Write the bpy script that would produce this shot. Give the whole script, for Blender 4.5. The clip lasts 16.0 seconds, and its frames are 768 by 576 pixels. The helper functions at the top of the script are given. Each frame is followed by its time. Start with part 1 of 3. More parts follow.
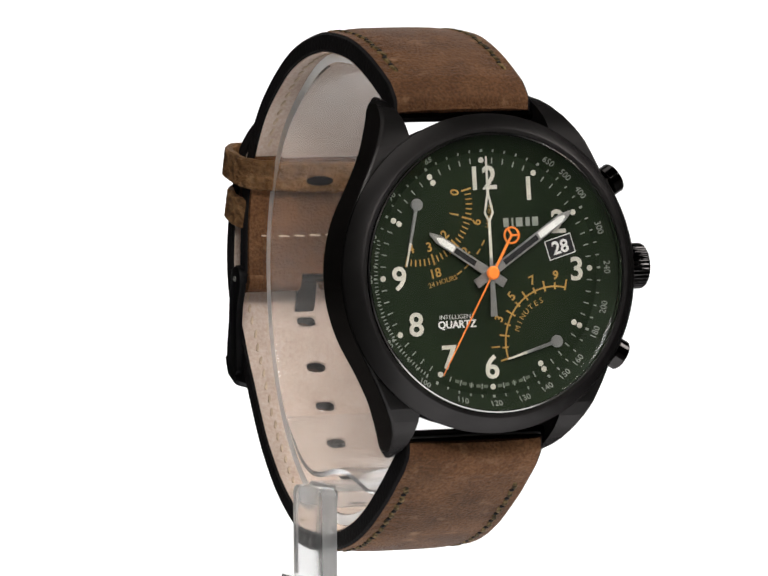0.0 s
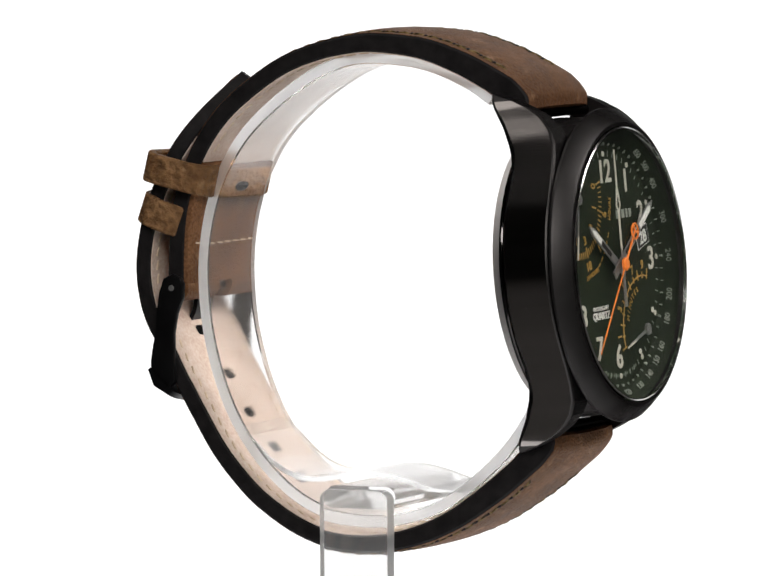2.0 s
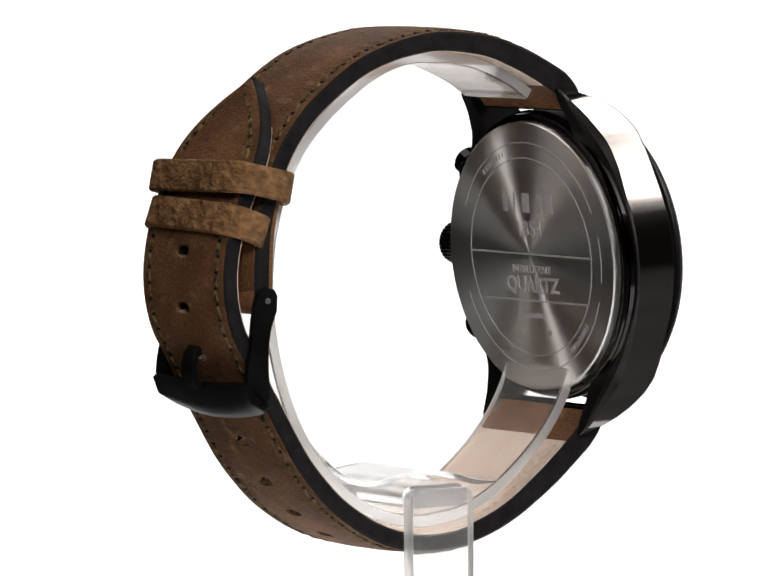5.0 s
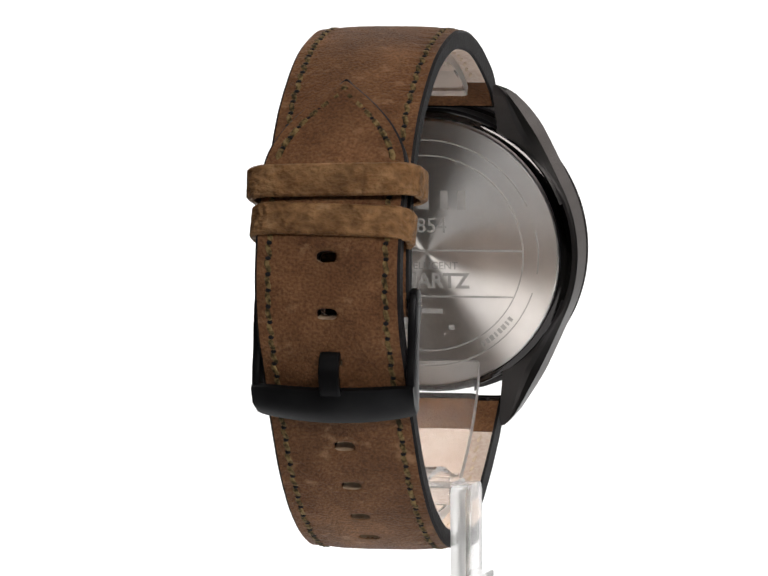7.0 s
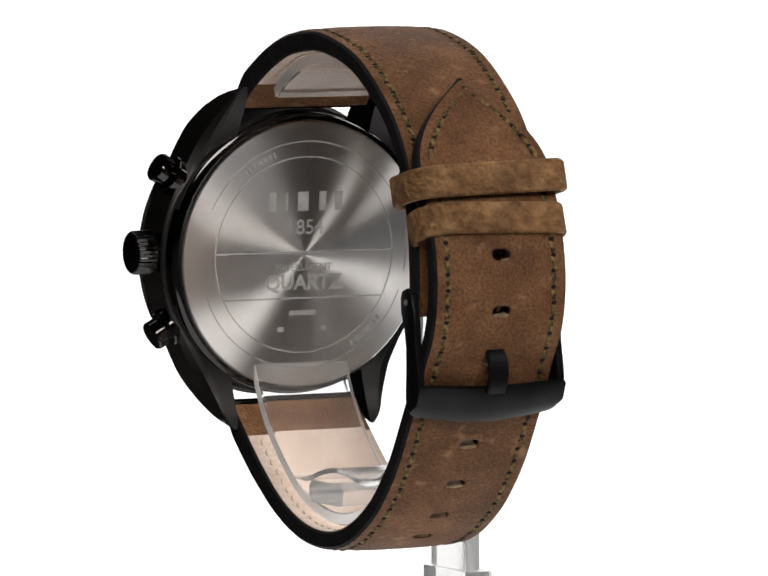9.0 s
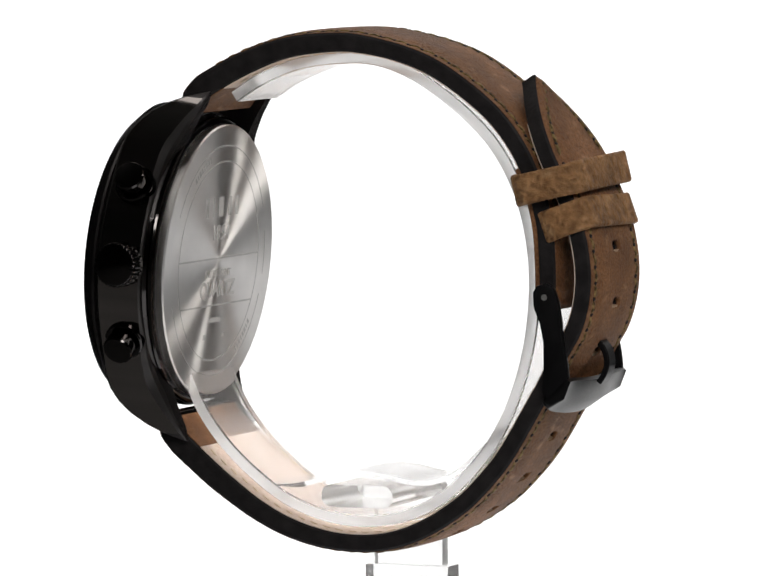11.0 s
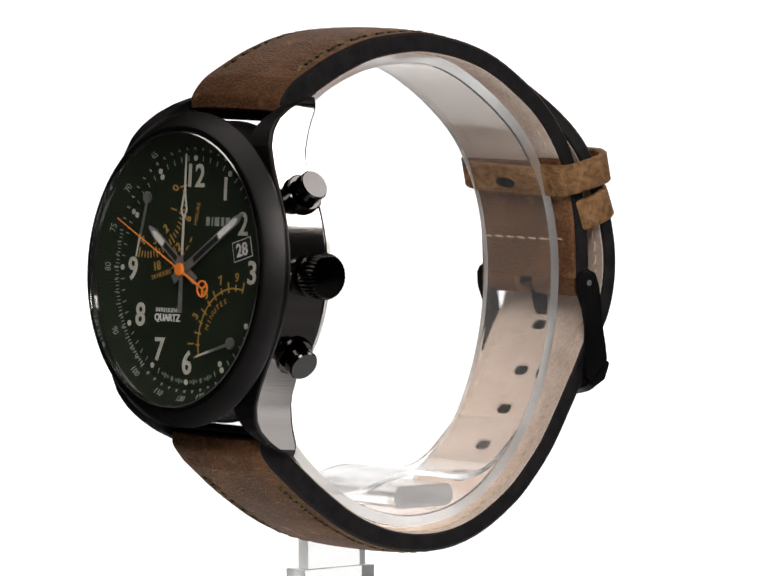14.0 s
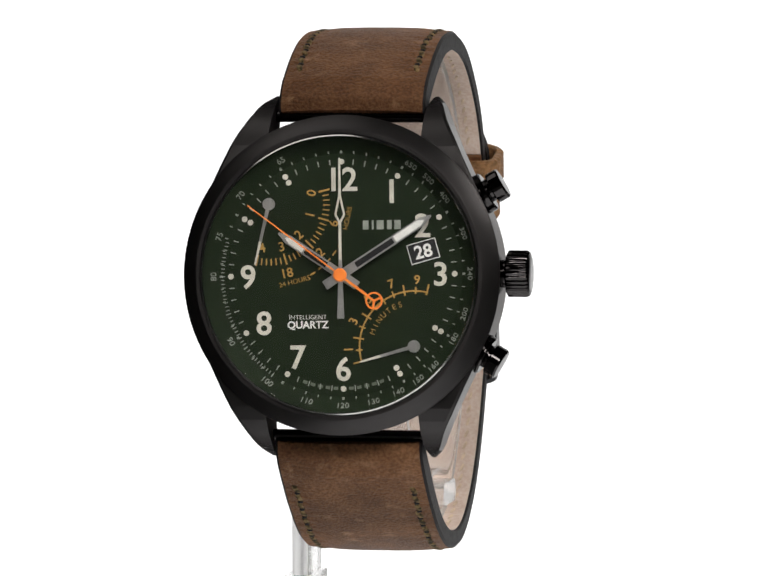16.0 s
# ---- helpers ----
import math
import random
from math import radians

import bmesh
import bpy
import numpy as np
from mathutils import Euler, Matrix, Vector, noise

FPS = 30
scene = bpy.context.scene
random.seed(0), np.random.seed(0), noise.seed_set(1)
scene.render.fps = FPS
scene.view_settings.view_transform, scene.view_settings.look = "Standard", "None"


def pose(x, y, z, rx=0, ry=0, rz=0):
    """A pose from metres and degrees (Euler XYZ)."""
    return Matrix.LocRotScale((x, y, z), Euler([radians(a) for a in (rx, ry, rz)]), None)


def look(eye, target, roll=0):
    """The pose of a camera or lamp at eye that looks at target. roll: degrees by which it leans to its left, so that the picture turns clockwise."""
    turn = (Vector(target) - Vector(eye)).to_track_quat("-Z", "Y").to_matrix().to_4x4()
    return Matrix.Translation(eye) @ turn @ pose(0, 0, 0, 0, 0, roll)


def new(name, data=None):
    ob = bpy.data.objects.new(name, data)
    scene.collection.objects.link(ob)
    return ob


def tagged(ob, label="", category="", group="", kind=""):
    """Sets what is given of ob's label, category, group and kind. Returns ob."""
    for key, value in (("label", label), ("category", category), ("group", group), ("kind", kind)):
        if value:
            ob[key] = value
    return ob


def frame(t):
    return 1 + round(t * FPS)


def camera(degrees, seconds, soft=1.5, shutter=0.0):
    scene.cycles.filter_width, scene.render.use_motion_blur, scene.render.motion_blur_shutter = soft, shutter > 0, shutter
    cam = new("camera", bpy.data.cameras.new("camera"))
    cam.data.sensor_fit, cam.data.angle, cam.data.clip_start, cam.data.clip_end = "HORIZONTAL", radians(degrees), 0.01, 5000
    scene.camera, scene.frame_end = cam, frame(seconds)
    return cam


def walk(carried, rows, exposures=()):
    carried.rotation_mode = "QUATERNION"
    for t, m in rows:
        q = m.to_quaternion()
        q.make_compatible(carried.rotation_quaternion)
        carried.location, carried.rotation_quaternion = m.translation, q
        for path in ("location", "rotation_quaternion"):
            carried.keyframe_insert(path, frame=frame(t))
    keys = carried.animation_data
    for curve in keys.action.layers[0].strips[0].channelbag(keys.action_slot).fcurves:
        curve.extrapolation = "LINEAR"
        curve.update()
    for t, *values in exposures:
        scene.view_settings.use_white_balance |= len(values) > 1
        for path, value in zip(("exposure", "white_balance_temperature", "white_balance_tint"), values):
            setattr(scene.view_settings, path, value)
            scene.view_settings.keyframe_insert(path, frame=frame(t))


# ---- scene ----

# Camera on a tripod; lengths below are in millimetres, scaled by MM.
MM = 0.001
DIST, PITCH, ROLL, SHIFT = 936.4, 3.85, -0.26, -0.23
cam = camera(6.5, 16.0, soft=1.6)
eye = (SHIFT * MM, -DIST * math.cos(radians(PITCH)) * MM, DIST * math.sin(radians(PITCH)) * MM)
walk(cam, [(0.0, look(eye, (SHIFT * MM, 0, 0), ROLL)), (16.0, look(eye, (SHIFT * MM, 0, 0), ROLL))])

# Turntable: degrees at the start, degrees a second.
TURN0, RATE = 23.6, 20.412
# Running second hand: the second it shows at the start, and when it steps.
SECOND0, STEP_AT = 35.2, 0.56

# ---- light ----
world = bpy.data.worlds.new("studio")
scene.world = world
world.use_nodes = True
world.node_tree.nodes["Background"].inputs[0].default_value = (1, 0.98, 0.96, 1)
world.node_tree.nodes["Background"].inputs[1].default_value = 0.02


def softbox(name, place, target, sx, sy, power, colour=(1, 0.96, 0.92)):
    data = bpy.data.lights.new(name, "AREA")
    data.shape, data.size, data.size_y, data.energy, data.color = "RECTANGLE", sx, sy, power, colour
    ob = new(name, data)
    ob.matrix_world = look(place, target)
    return ob


softbox("softbox_front", (0.14, -0.757, 0.43), (0, 0, 0), 0.66, 0.15, 4.3)
softbox("softbox_side", (-0.45, 0.03, 1.0), (0, 0, 0), 0.78, 0.78, 2.5)
softbox("softbox_side", (0.75, 0.02, 0.52), (0, 0, 0), 0.36, 0.3, 2.9)


# ---- materials ----
def material(name, colour, rough=0.5, metal=0.0, spec=0.25):
    m = bpy.data.materials.new(name)
    m.use_nodes = True
    b = m.node_tree.nodes["Principled BSDF"]
    b.inputs["Base Color"].default_value = (*colour, 1)
    b.inputs["Roughness"].default_value = rough
    b.inputs["Metallic"].default_value = metal
    b.inputs["Specular IOR Level"].default_value = spec
    return m, m.node_tree.nodes, m.node_tree.links, b


def varied(m, nodes, links, b, a, c, scale, detail=6.0, low=0.3, high=0.7, stretch=(1, 1, 1), fine=0.0, bump=0.0, bump_scale=3000.0, rough=None, deep=0.0002):
    """Mixes two colours by noise at one scale, speckles it at a finer one, and adds relief."""
    tex = nodes.new("ShaderNodeTexCoord")
    mp = nodes.new("ShaderNodeMapping")
    mp.inputs["Scale"].default_value = stretch
    links.new(tex.outputs["Object"], mp.inputs["Vector"])
    n1 = nodes.new("ShaderNodeTexNoise")
    n1.inputs["Scale"].default_value, n1.inputs["Detail"].default_value = scale, detail
    links.new(mp.outputs[0], n1.inputs["Vector"])
    r = nodes.new("ShaderNodeValToRGB")
    r.color_ramp.elements[0].position, r.color_ramp.elements[1].position = low, high
    r.color_ramp.elements[0].color, r.color_ramp.elements[1].color = (*a, 1), (*c, 1)
    links.new(n1.outputs["Fac"], r.inputs["Fac"])
    colour = r.outputs["Color"]
    n2 = nodes.new("ShaderNodeTexNoise")
    n2.inputs["Scale"].default_value, n2.inputs["Detail"].default_value = bump_scale, 4.0
    links.new(mp.outputs[0], n2.inputs["Vector"])
    if fine:
        mx = nodes.new("ShaderNodeMix")
        mx.data_type, mx.blend_type = "RGBA", "OVERLAY"
        mx.inputs["Factor"].default_value = fine
        links.new(colour, mx.inputs["A"])
        hs = nodes.new("ShaderNodeMapRange")
        hs.inputs["From Min"].default_value, hs.inputs["From Max"].default_value = 0.34, 0.66
        links.new(n2.outputs["Fac"], hs.inputs["Value"])
        links.new(hs.outputs[0], mx.inputs["B"])
        colour = mx.outputs["Result"]
    links.new(colour, b.inputs["Base Color"])
    if rough:
        mr = nodes.new("ShaderNodeMapRange")
        mr.inputs["To Min"].default_value, mr.inputs["To Max"].default_value = rough
        links.new(n1.outputs["Fac"], mr.inputs["Value"])
        links.new(mr.outputs[0], b.inputs["Roughness"])
    if bump:
        bp = nodes.new("ShaderNodeBump")
        bp.inputs["Strength"].default_value, bp.inputs["Distance"].default_value = bump, deep
        links.new(n2.outputs["Fac"], bp.inputs["Height"])
        links.new(bp.outputs["Normal"], b.inputs["Normal"])
    return m


def leather(name, dark, light, scuff, scale, stretch, bump_scale, deep):
    """Oiled leather: mottled colour, broad darker rubbed areas, pale scuffs and grain."""
    m, nodes, links, b = material(name, light, 0.6, spec=0.16)
    varied(m, nodes, links, b, dark, light, scale, stretch=stretch, low=0.34, high=0.68, fine=0.28, bump=0.9, bump_scale=bump_scale, rough=(0.5, 0.75), deep=deep)
    base = b.inputs["Base Color"].links[0].from_socket
    tex = nodes.new("ShaderNodeTexCoord")
    broad = nodes.new("ShaderNodeTexNoise")
    broad.inputs["Scale"].default_value, broad.inputs["Detail"].default_value = 75, 2.0
    links.new(tex.outputs["Object"], broad.inputs["Vector"])
    tone = nodes.new("ShaderNodeMapRange")
    tone.inputs["From Min"].default_value, tone.inputs["From Max"].default_value = 0.35, 0.65
    tone.inputs["To Min"].default_value, tone.inputs["To Max"].default_value = 0.76, 1.14
    links.new(broad.outputs["Fac"], tone.inputs["Value"])
    mul = nodes.new("ShaderNodeVectorMath")
    mul.operation = "SCALE"
    links.new(base, mul.inputs[0])
    links.new(tone.outputs[0], mul.inputs["Scale"])
    mp = nodes.new("ShaderNodeMapping")
    mp.inputs["Scale"].default_value, mp.inputs["Rotation"].default_value = (0.75, 1, 1), (0.2, 0.3, 0.4)
    links.new(tex.outputs["Object"], mp.inputs["Vector"])
    worn = nodes.new("ShaderNodeTexNoise")
    worn.inputs["Scale"].default_value, worn.inputs["Detail"].default_value = 420, 5.0
    links.new(mp.outputs[0], worn.inputs["Vector"])
    cut = nodes.new("ShaderNodeMapRange")
    cut.inputs["From Min"].default_value, cut.inputs["From Max"].default_value = 0.6, 0.76
    cut.inputs["To Min"].default_value, cut.inputs["To Max"].default_value = 0.0, 0.7
    links.new(worn.outputs["Fac"], cut.inputs["Value"])
    mx = nodes.new("ShaderNodeMix")
    mx.data_type = "RGBA"
    links.new(cut.outputs[0], mx.inputs["Factor"])
    links.new(mul.outputs[0], mx.inputs["A"])
    mx.inputs["B"].default_value = (*scuff, 1)
    links.new(mx.outputs["Result"], b.inputs["Base Color"])
    return m


LEATHER = leather("brown_leather", (0.135, 0.060, 0.026), (0.212, 0.102, 0.0475), (0.36, 0.2, 0.105), 210, (0.9, 1, 1), 2600, 0.00035)
KEEPER = leather("light_brown_leather", (0.19, 0.094, 0.038), (0.325, 0.176, 0.080), (0.44, 0.27, 0.14), 260, (0.9, 1, 1.2), 850, 0.0014)
LIT_RAW = varied(*material("lit_raw_cut_leather", (0.5, 0.38, 0.28), 0.8), (0.32, 0.21, 0.13), (0.5, 0.38, 0.27), 900, bump=0.4, bump_scale=4000)
LINING = varied(*material("cream_lining", (0.6, 0.45, 0.36), 0.8), (0.63, 0.495, 0.41), (0.76, 0.635, 0.55), 240, fine=0.15, bump=0.25, bump_scale=2200, rough=(0.7, 0.9))
EDGE = varied(*material("black_edge_paint", (0.012, 0.011, 0.012), 0.6, spec=0.12), (0.009, 0.0083, 0.0088), (0.018, 0.0163, 0.017), 500, bump=0.5, bump_scale=1800, rough=(0.45, 0.7))
THREAD = varied(*material("olive_thread", (0.1, 0.07, 0.03), 0.8), (0.035, 0.025, 0.009), (0.27, 0.18, 0.075), 1300, low=0.4, high=0.66, bump=0.5, bump_scale=5000)
PALE_THREAD = varied(*material("cream_thread", (0.7, 0.55, 0.4), 0.8), (0.55, 0.42, 0.3), (0.8, 0.66, 0.5), 900, bump=0.4, bump_scale=5000)
BLACK_STEEL = varied(*material("brushed_black_steel", (0.08, 0.07, 0.07), 0.32, 1.0), (0.27, 0.25, 0.24), (0.34, 0.315, 0.305), 60, stretch=(0.3, 6, 0.3), bump=0.012, bump_scale=900, rough=(0.1, 0.14))
POLISHED = varied(*material("polished_black_steel", (0.03, 0.03, 0.03), 0.08, 1.0), (0.042, 0.04, 0.04), (0.056, 0.053, 0.053), 90, rough=(0.06, 0.12))
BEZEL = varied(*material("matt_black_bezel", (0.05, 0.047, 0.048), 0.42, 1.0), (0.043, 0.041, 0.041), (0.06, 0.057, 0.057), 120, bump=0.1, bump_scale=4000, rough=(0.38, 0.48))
BUCKLE = varied(*material("black_buckle_steel", (0.03, 0.03, 0.032), 0.42, 0.6, spec=0.1), (0.009, 0.009, 0.01), (0.016, 0.016, 0.017), 150, bump=0.08, bump_scale=4000, rough=(0.28, 0.38))
DIAL = varied(*material("dark_green_dial", (0.02, 0.03, 0.015), 0.6, spec=0.1), (0.0082, 0.0138, 0.0062), (0.0112, 0.0178, 0.0082), 300, rough=(0.6, 0.75))
LUME = varied(*material("cream_lume", (0.62, 0.58, 0.46), 0.6), (0.47, 0.45, 0.38), (0.58, 0.56, 0.49), 700, bump=0.1)
WHITE = varied(*material("white_print", (0.7, 0.71, 0.68), 0.5), (0.62, 0.63, 0.6), (0.75, 0.75, 0.72), 700)
GREY_PRINT = varied(*material("grey_print", (0.3, 0.33, 0.28), 0.5), (0.2, 0.225, 0.195), (0.29, 0.31, 0.27), 900)
DIM_PRINT = varied(*material("dim_print", (0.1, 0.12, 0.09), 0.5), (0.08, 0.1, 0.075), (0.13, 0.15, 0.11), 900)
GOLD = varied(*material("ochre_print", (0.5, 0.28, 0.06), 0.5), (0.34, 0.19, 0.04), (0.47, 0.27, 0.065), 700)
ORANGE = varied(*material("orange_paint", (0.85, 0.22, 0.03), 0.4), (0.78, 0.19, 0.025), (0.88, 0.25, 0.04), 500)
HAND = varied(*material("grey_hand_metal", (0.4, 0.4, 0.38), 0.35, 0.7), (0.24, 0.24, 0.235), (0.35, 0.35, 0.34), 500, rough=(0.3, 0.42))
BLACK = varied(*material("black_date_disc", (0.008, 0.008, 0.008), 0.5), (0.006, 0.006, 0.007), (0.012, 0.012, 0.012), 500)
ENGRAVE = varied(*material("pale_engraving", (0.75, 0.74, 0.72), 0.6, 0.3), (0.45, 0.44, 0.43), (0.58, 0.57, 0.56), 600)


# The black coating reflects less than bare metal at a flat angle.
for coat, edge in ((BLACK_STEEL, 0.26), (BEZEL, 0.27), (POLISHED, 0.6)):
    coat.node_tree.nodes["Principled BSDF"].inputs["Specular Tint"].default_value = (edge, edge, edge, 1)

STEEL = varied(*material("polished_steel", (0.6, 0.59, 0.58), 0.15, 1.0), (0.52, 0.51, 0.5), (0.6, 0.59, 0.58), 200, rough=(0.12, 0.2))


def caseback_steel():
    m, nodes, links, b = material("sunray_brushed_steel", (0.42, 0.40, 0.385), 0.3, 1.0)
    varied(m, nodes, links, b, (0.78, 0.76, 0.745), (0.88, 0.86, 0.845), 200, rough=(0.36, 0.42))
    tg = nodes.new("ShaderNodeTangent")
    tg.direction_type, tg.axis = "RADIAL", "Z"
    b.inputs["Anisotropic"].default_value = 1.0
    links.new(tg.outputs[0], b.inputs["Tangent"])
    return m


CASEBACK = caseback_steel()


def clear(name, ior, tint=(1, 1, 1)):
    m, nodes, links, b = material(name, tint, 0.0, spec=0.5)
    b.inputs["Transmission Weight"].default_value = 1.0
    b.inputs["IOR"].default_value = ior
    return m, nodes, links, b


GLASS = clear("mineral_crystal", 1.45)[0]
def acrylic(name, ior, haze, rough):
    """Clear plastic with a little milkiness; cut edges are rougher."""
    m, nodes, links, b = clear(name, ior, (0.99, 0.99, 0.99))
    b.inputs["Roughness"].default_value = rough
    t = nodes.new("ShaderNodeTexNoise")
    t.inputs["Scale"].default_value = 260
    bp = nodes.new("ShaderNodeBump")
    bp.inputs["Strength"].default_value, bp.inputs["Distance"].default_value = 0.03, 0.0002
    links.new(t.outputs["Fac"], bp.inputs["Height"])
    links.new(bp.outputs["Normal"], b.inputs["Normal"])
    milk = nodes.new("ShaderNodeBsdfTranslucent")
    milk.inputs["Color"].default_value = (0.9, 0.9, 0.9, 1)
    white = nodes.new("ShaderNodeBsdfDiffuse")
    white.inputs["Color"].default_value = (0.85, 0.85, 0.85, 1)
    both, mix = nodes.new("ShaderNodeMixShader"), nodes.new("ShaderNodeMixShader")
    links.new(milk.outputs[0], both.inputs[1])
    links.new(white.outputs[0], both.inputs[2])
    mix.inputs["Fac"].default_value = haze
    links.new(b.outputs[0], mix.inputs[1])
    links.new(both.outputs[0], mix.inputs[2])
    links.new(mix.outputs[0], nodes["Material Output"].inputs["Surface"])
    return m


ACRYLIC = acrylic("clear_acrylic", 1.33, 0.07, 0.0)
CUT_EDGE = acrylic("frosted_acrylic_edge", 1.33, 0.34, 0.28)
SCUFFED = acrylic("scuffed_acrylic", 1.33, 0.15, 0.06)


def frosted(ob, axis):
    """Gives the cut edges, the faces that look along an axis, the frosted look."""
    ob.data.materials.append(CUT_EDGE)
    for f in ob.data.polygons:
        f.material_index = 1 if abs(f.normal[axis]) > 0.5 else 0
    return ob



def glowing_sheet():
    # The sheet's brightness is its own emission; no lamp stands behind it.
    m, nodes, links, b = material("glowing_white_sheet", (0.35, 0.35, 0.35), 0.9)
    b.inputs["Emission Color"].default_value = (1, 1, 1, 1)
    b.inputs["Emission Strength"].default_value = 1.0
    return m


SHEET = glowing_sheet()
PLASTER = varied(*material("grey_studio_wall", (0.1, 0.1, 0.1), 0.9), (0.07, 0.07, 0.07), (0.1, 0.1, 0.1), 3, bump=0.1, bump_scale=80)


# ---- mesh helpers ----
def part(name, bm, mat, parent=None, label="", m=None, smooth=True, sharp=35):
    """Links a bmesh, made in millimetres, as one mesh object."""
    bmesh.ops.scale(bm, vec=(MM, MM, MM), verts=bm.verts)
    bmesh.ops.recalc_face_normals(bm, faces=bm.faces)
    me = bpy.data.meshes.new(name)
    bm.to_mesh(me)
    bm.free()
    if smooth:
        for p in me.polygons:
            p.use_smooth = True
        me.set_sharp_from_angle(angle=radians(sharp))
    me.materials.append(mat)
    ob = new(name, me)
    if parent:
        ob.parent = parent
    if m:
        ob.matrix_basis = m
    if label:
        tagged(ob, label)
    return ob


def lathe(bm, profile, segs=96, closed=False):
    """Turns (radius, height) points about z."""
    rings = []
    for r, h in profile:
        if r < 1e-6:
            rings.append([bm.verts.new((0, 0, h))])
        else:
            rings.append([bm.verts.new((r * math.cos(2 * math.pi * k / segs), r * math.sin(2 * math.pi * k / segs), h)) for k in range(segs)])
    pairs = list(zip(rings, rings[1:])) + ([(rings[-1], rings[0])] if closed else [])
    for a, b in pairs:
        for k in range(segs):
            j = (k + 1) % segs
            if len(a) == 1 and len(b) == 1:
                continue
            if len(a) == 1:
                bm.faces.new((a[0], b[j], b[k]))
            elif len(b) == 1:
                bm.faces.new((a[k], a[j], b[0]))
            else:
                bm.faces.new((a[k], a[j], b[j], b[k]))
    return bm


def slab(bm, outline, z0, z1, m=None):
    """A polygon in x and y, drawn out from z0 to z1."""
    low = [bm.verts.new((x, y, z0)) for x, y in outline]
    top = [bm.verts.new((x, y, z1)) for x, y in outline]
    bm.faces.new(low[::-1])
    bm.faces.new(top)
    n = len(outline)
    for k in range(n):
        bm.faces.new((low[k], low[(k + 1) % n], top[(k + 1) % n], top[k]))
    if m:
        bmesh.ops.transform(bm, matrix=m, verts=low + top)
    return bm


def loft(bm, sections):
    """Joins rings of equal length, with both ends capped."""
    rings = [[bm.verts.new(p) for p in s] for s in sections]
    n = len(rings[0])
    for a, b in zip(rings, rings[1:]):
        for k in range(n):
            bm.faces.new((a[k], a[(k + 1) % n], b[(k + 1) % n], b[k]))
    bm.faces.new(rings[0][::-1])
    bm.faces.new(rings[-1])
    return bm


def bevelled(bm, width, segs=2, angle=30):
    edges = [e for e in bm.edges if len(e.link_faces) == 2 and e.calc_face_angle(0) > radians(angle)]
    bmesh.ops.bevel(bm, geom=edges, offset=width, segments=segs, profile=0.6, affect="EDGES", clamp_overlap=True)
    return bm


def disc_points(x, y, r, n=16):
    return [(x + r * math.cos(2 * math.pi * k / n), y + r * math.sin(2 * math.pi * k / n)) for k in range(n)]


def bar_points(x0, y0, x1, y1, w0, w1=None):
    """The outline of a straight bar with its own width at each end."""
    w1 = w0 if w1 is None else w1
    d = Vector((x1 - x0, y1 - y0)).normalized()
    p = Vector((-d.y, d.x))
    return [(x0 - p.x * w0 / 2, y0 - p.y * w0 / 2), (x1 - p.x * w1 / 2, y1 - p.y * w1 / 2), (x1 + p.x * w1 / 2, y1 + p.y * w1 / 2), (x0 + p.x * w0 / 2, y0 + p.y * w0 / 2)]


def spline(points, count):
    """Even steps along a smooth curve through the points."""
    p = [np.array(q, float) for q in points]
    p = [2 * p[0] - p[1]] + p + [2 * p[-1] - p[-2]]
    out = []
    for a, b, c, d in zip(p, p[1:], p[2:], p[3:]):
        for k in range(24):
            t = k / 24
            out.append(0.5 * (2 * b + (c - a) * t + (2 * a - 5 * b + 4 * c - d) * t * t + (3 * b - a - 3 * c + d) * t ** 3))
    out.append(p[-2])
    out = np.array(out)
    s = np.concatenate([[0], np.cumsum(np.linalg.norm(np.diff(out, axis=0), axis=1))])
    at = np.linspace(0, s[-1], count)
    return np.stack([np.interp(at, s, out[:, 0]), np.interp(at, s, out[:, 1])], 1), s[-1]


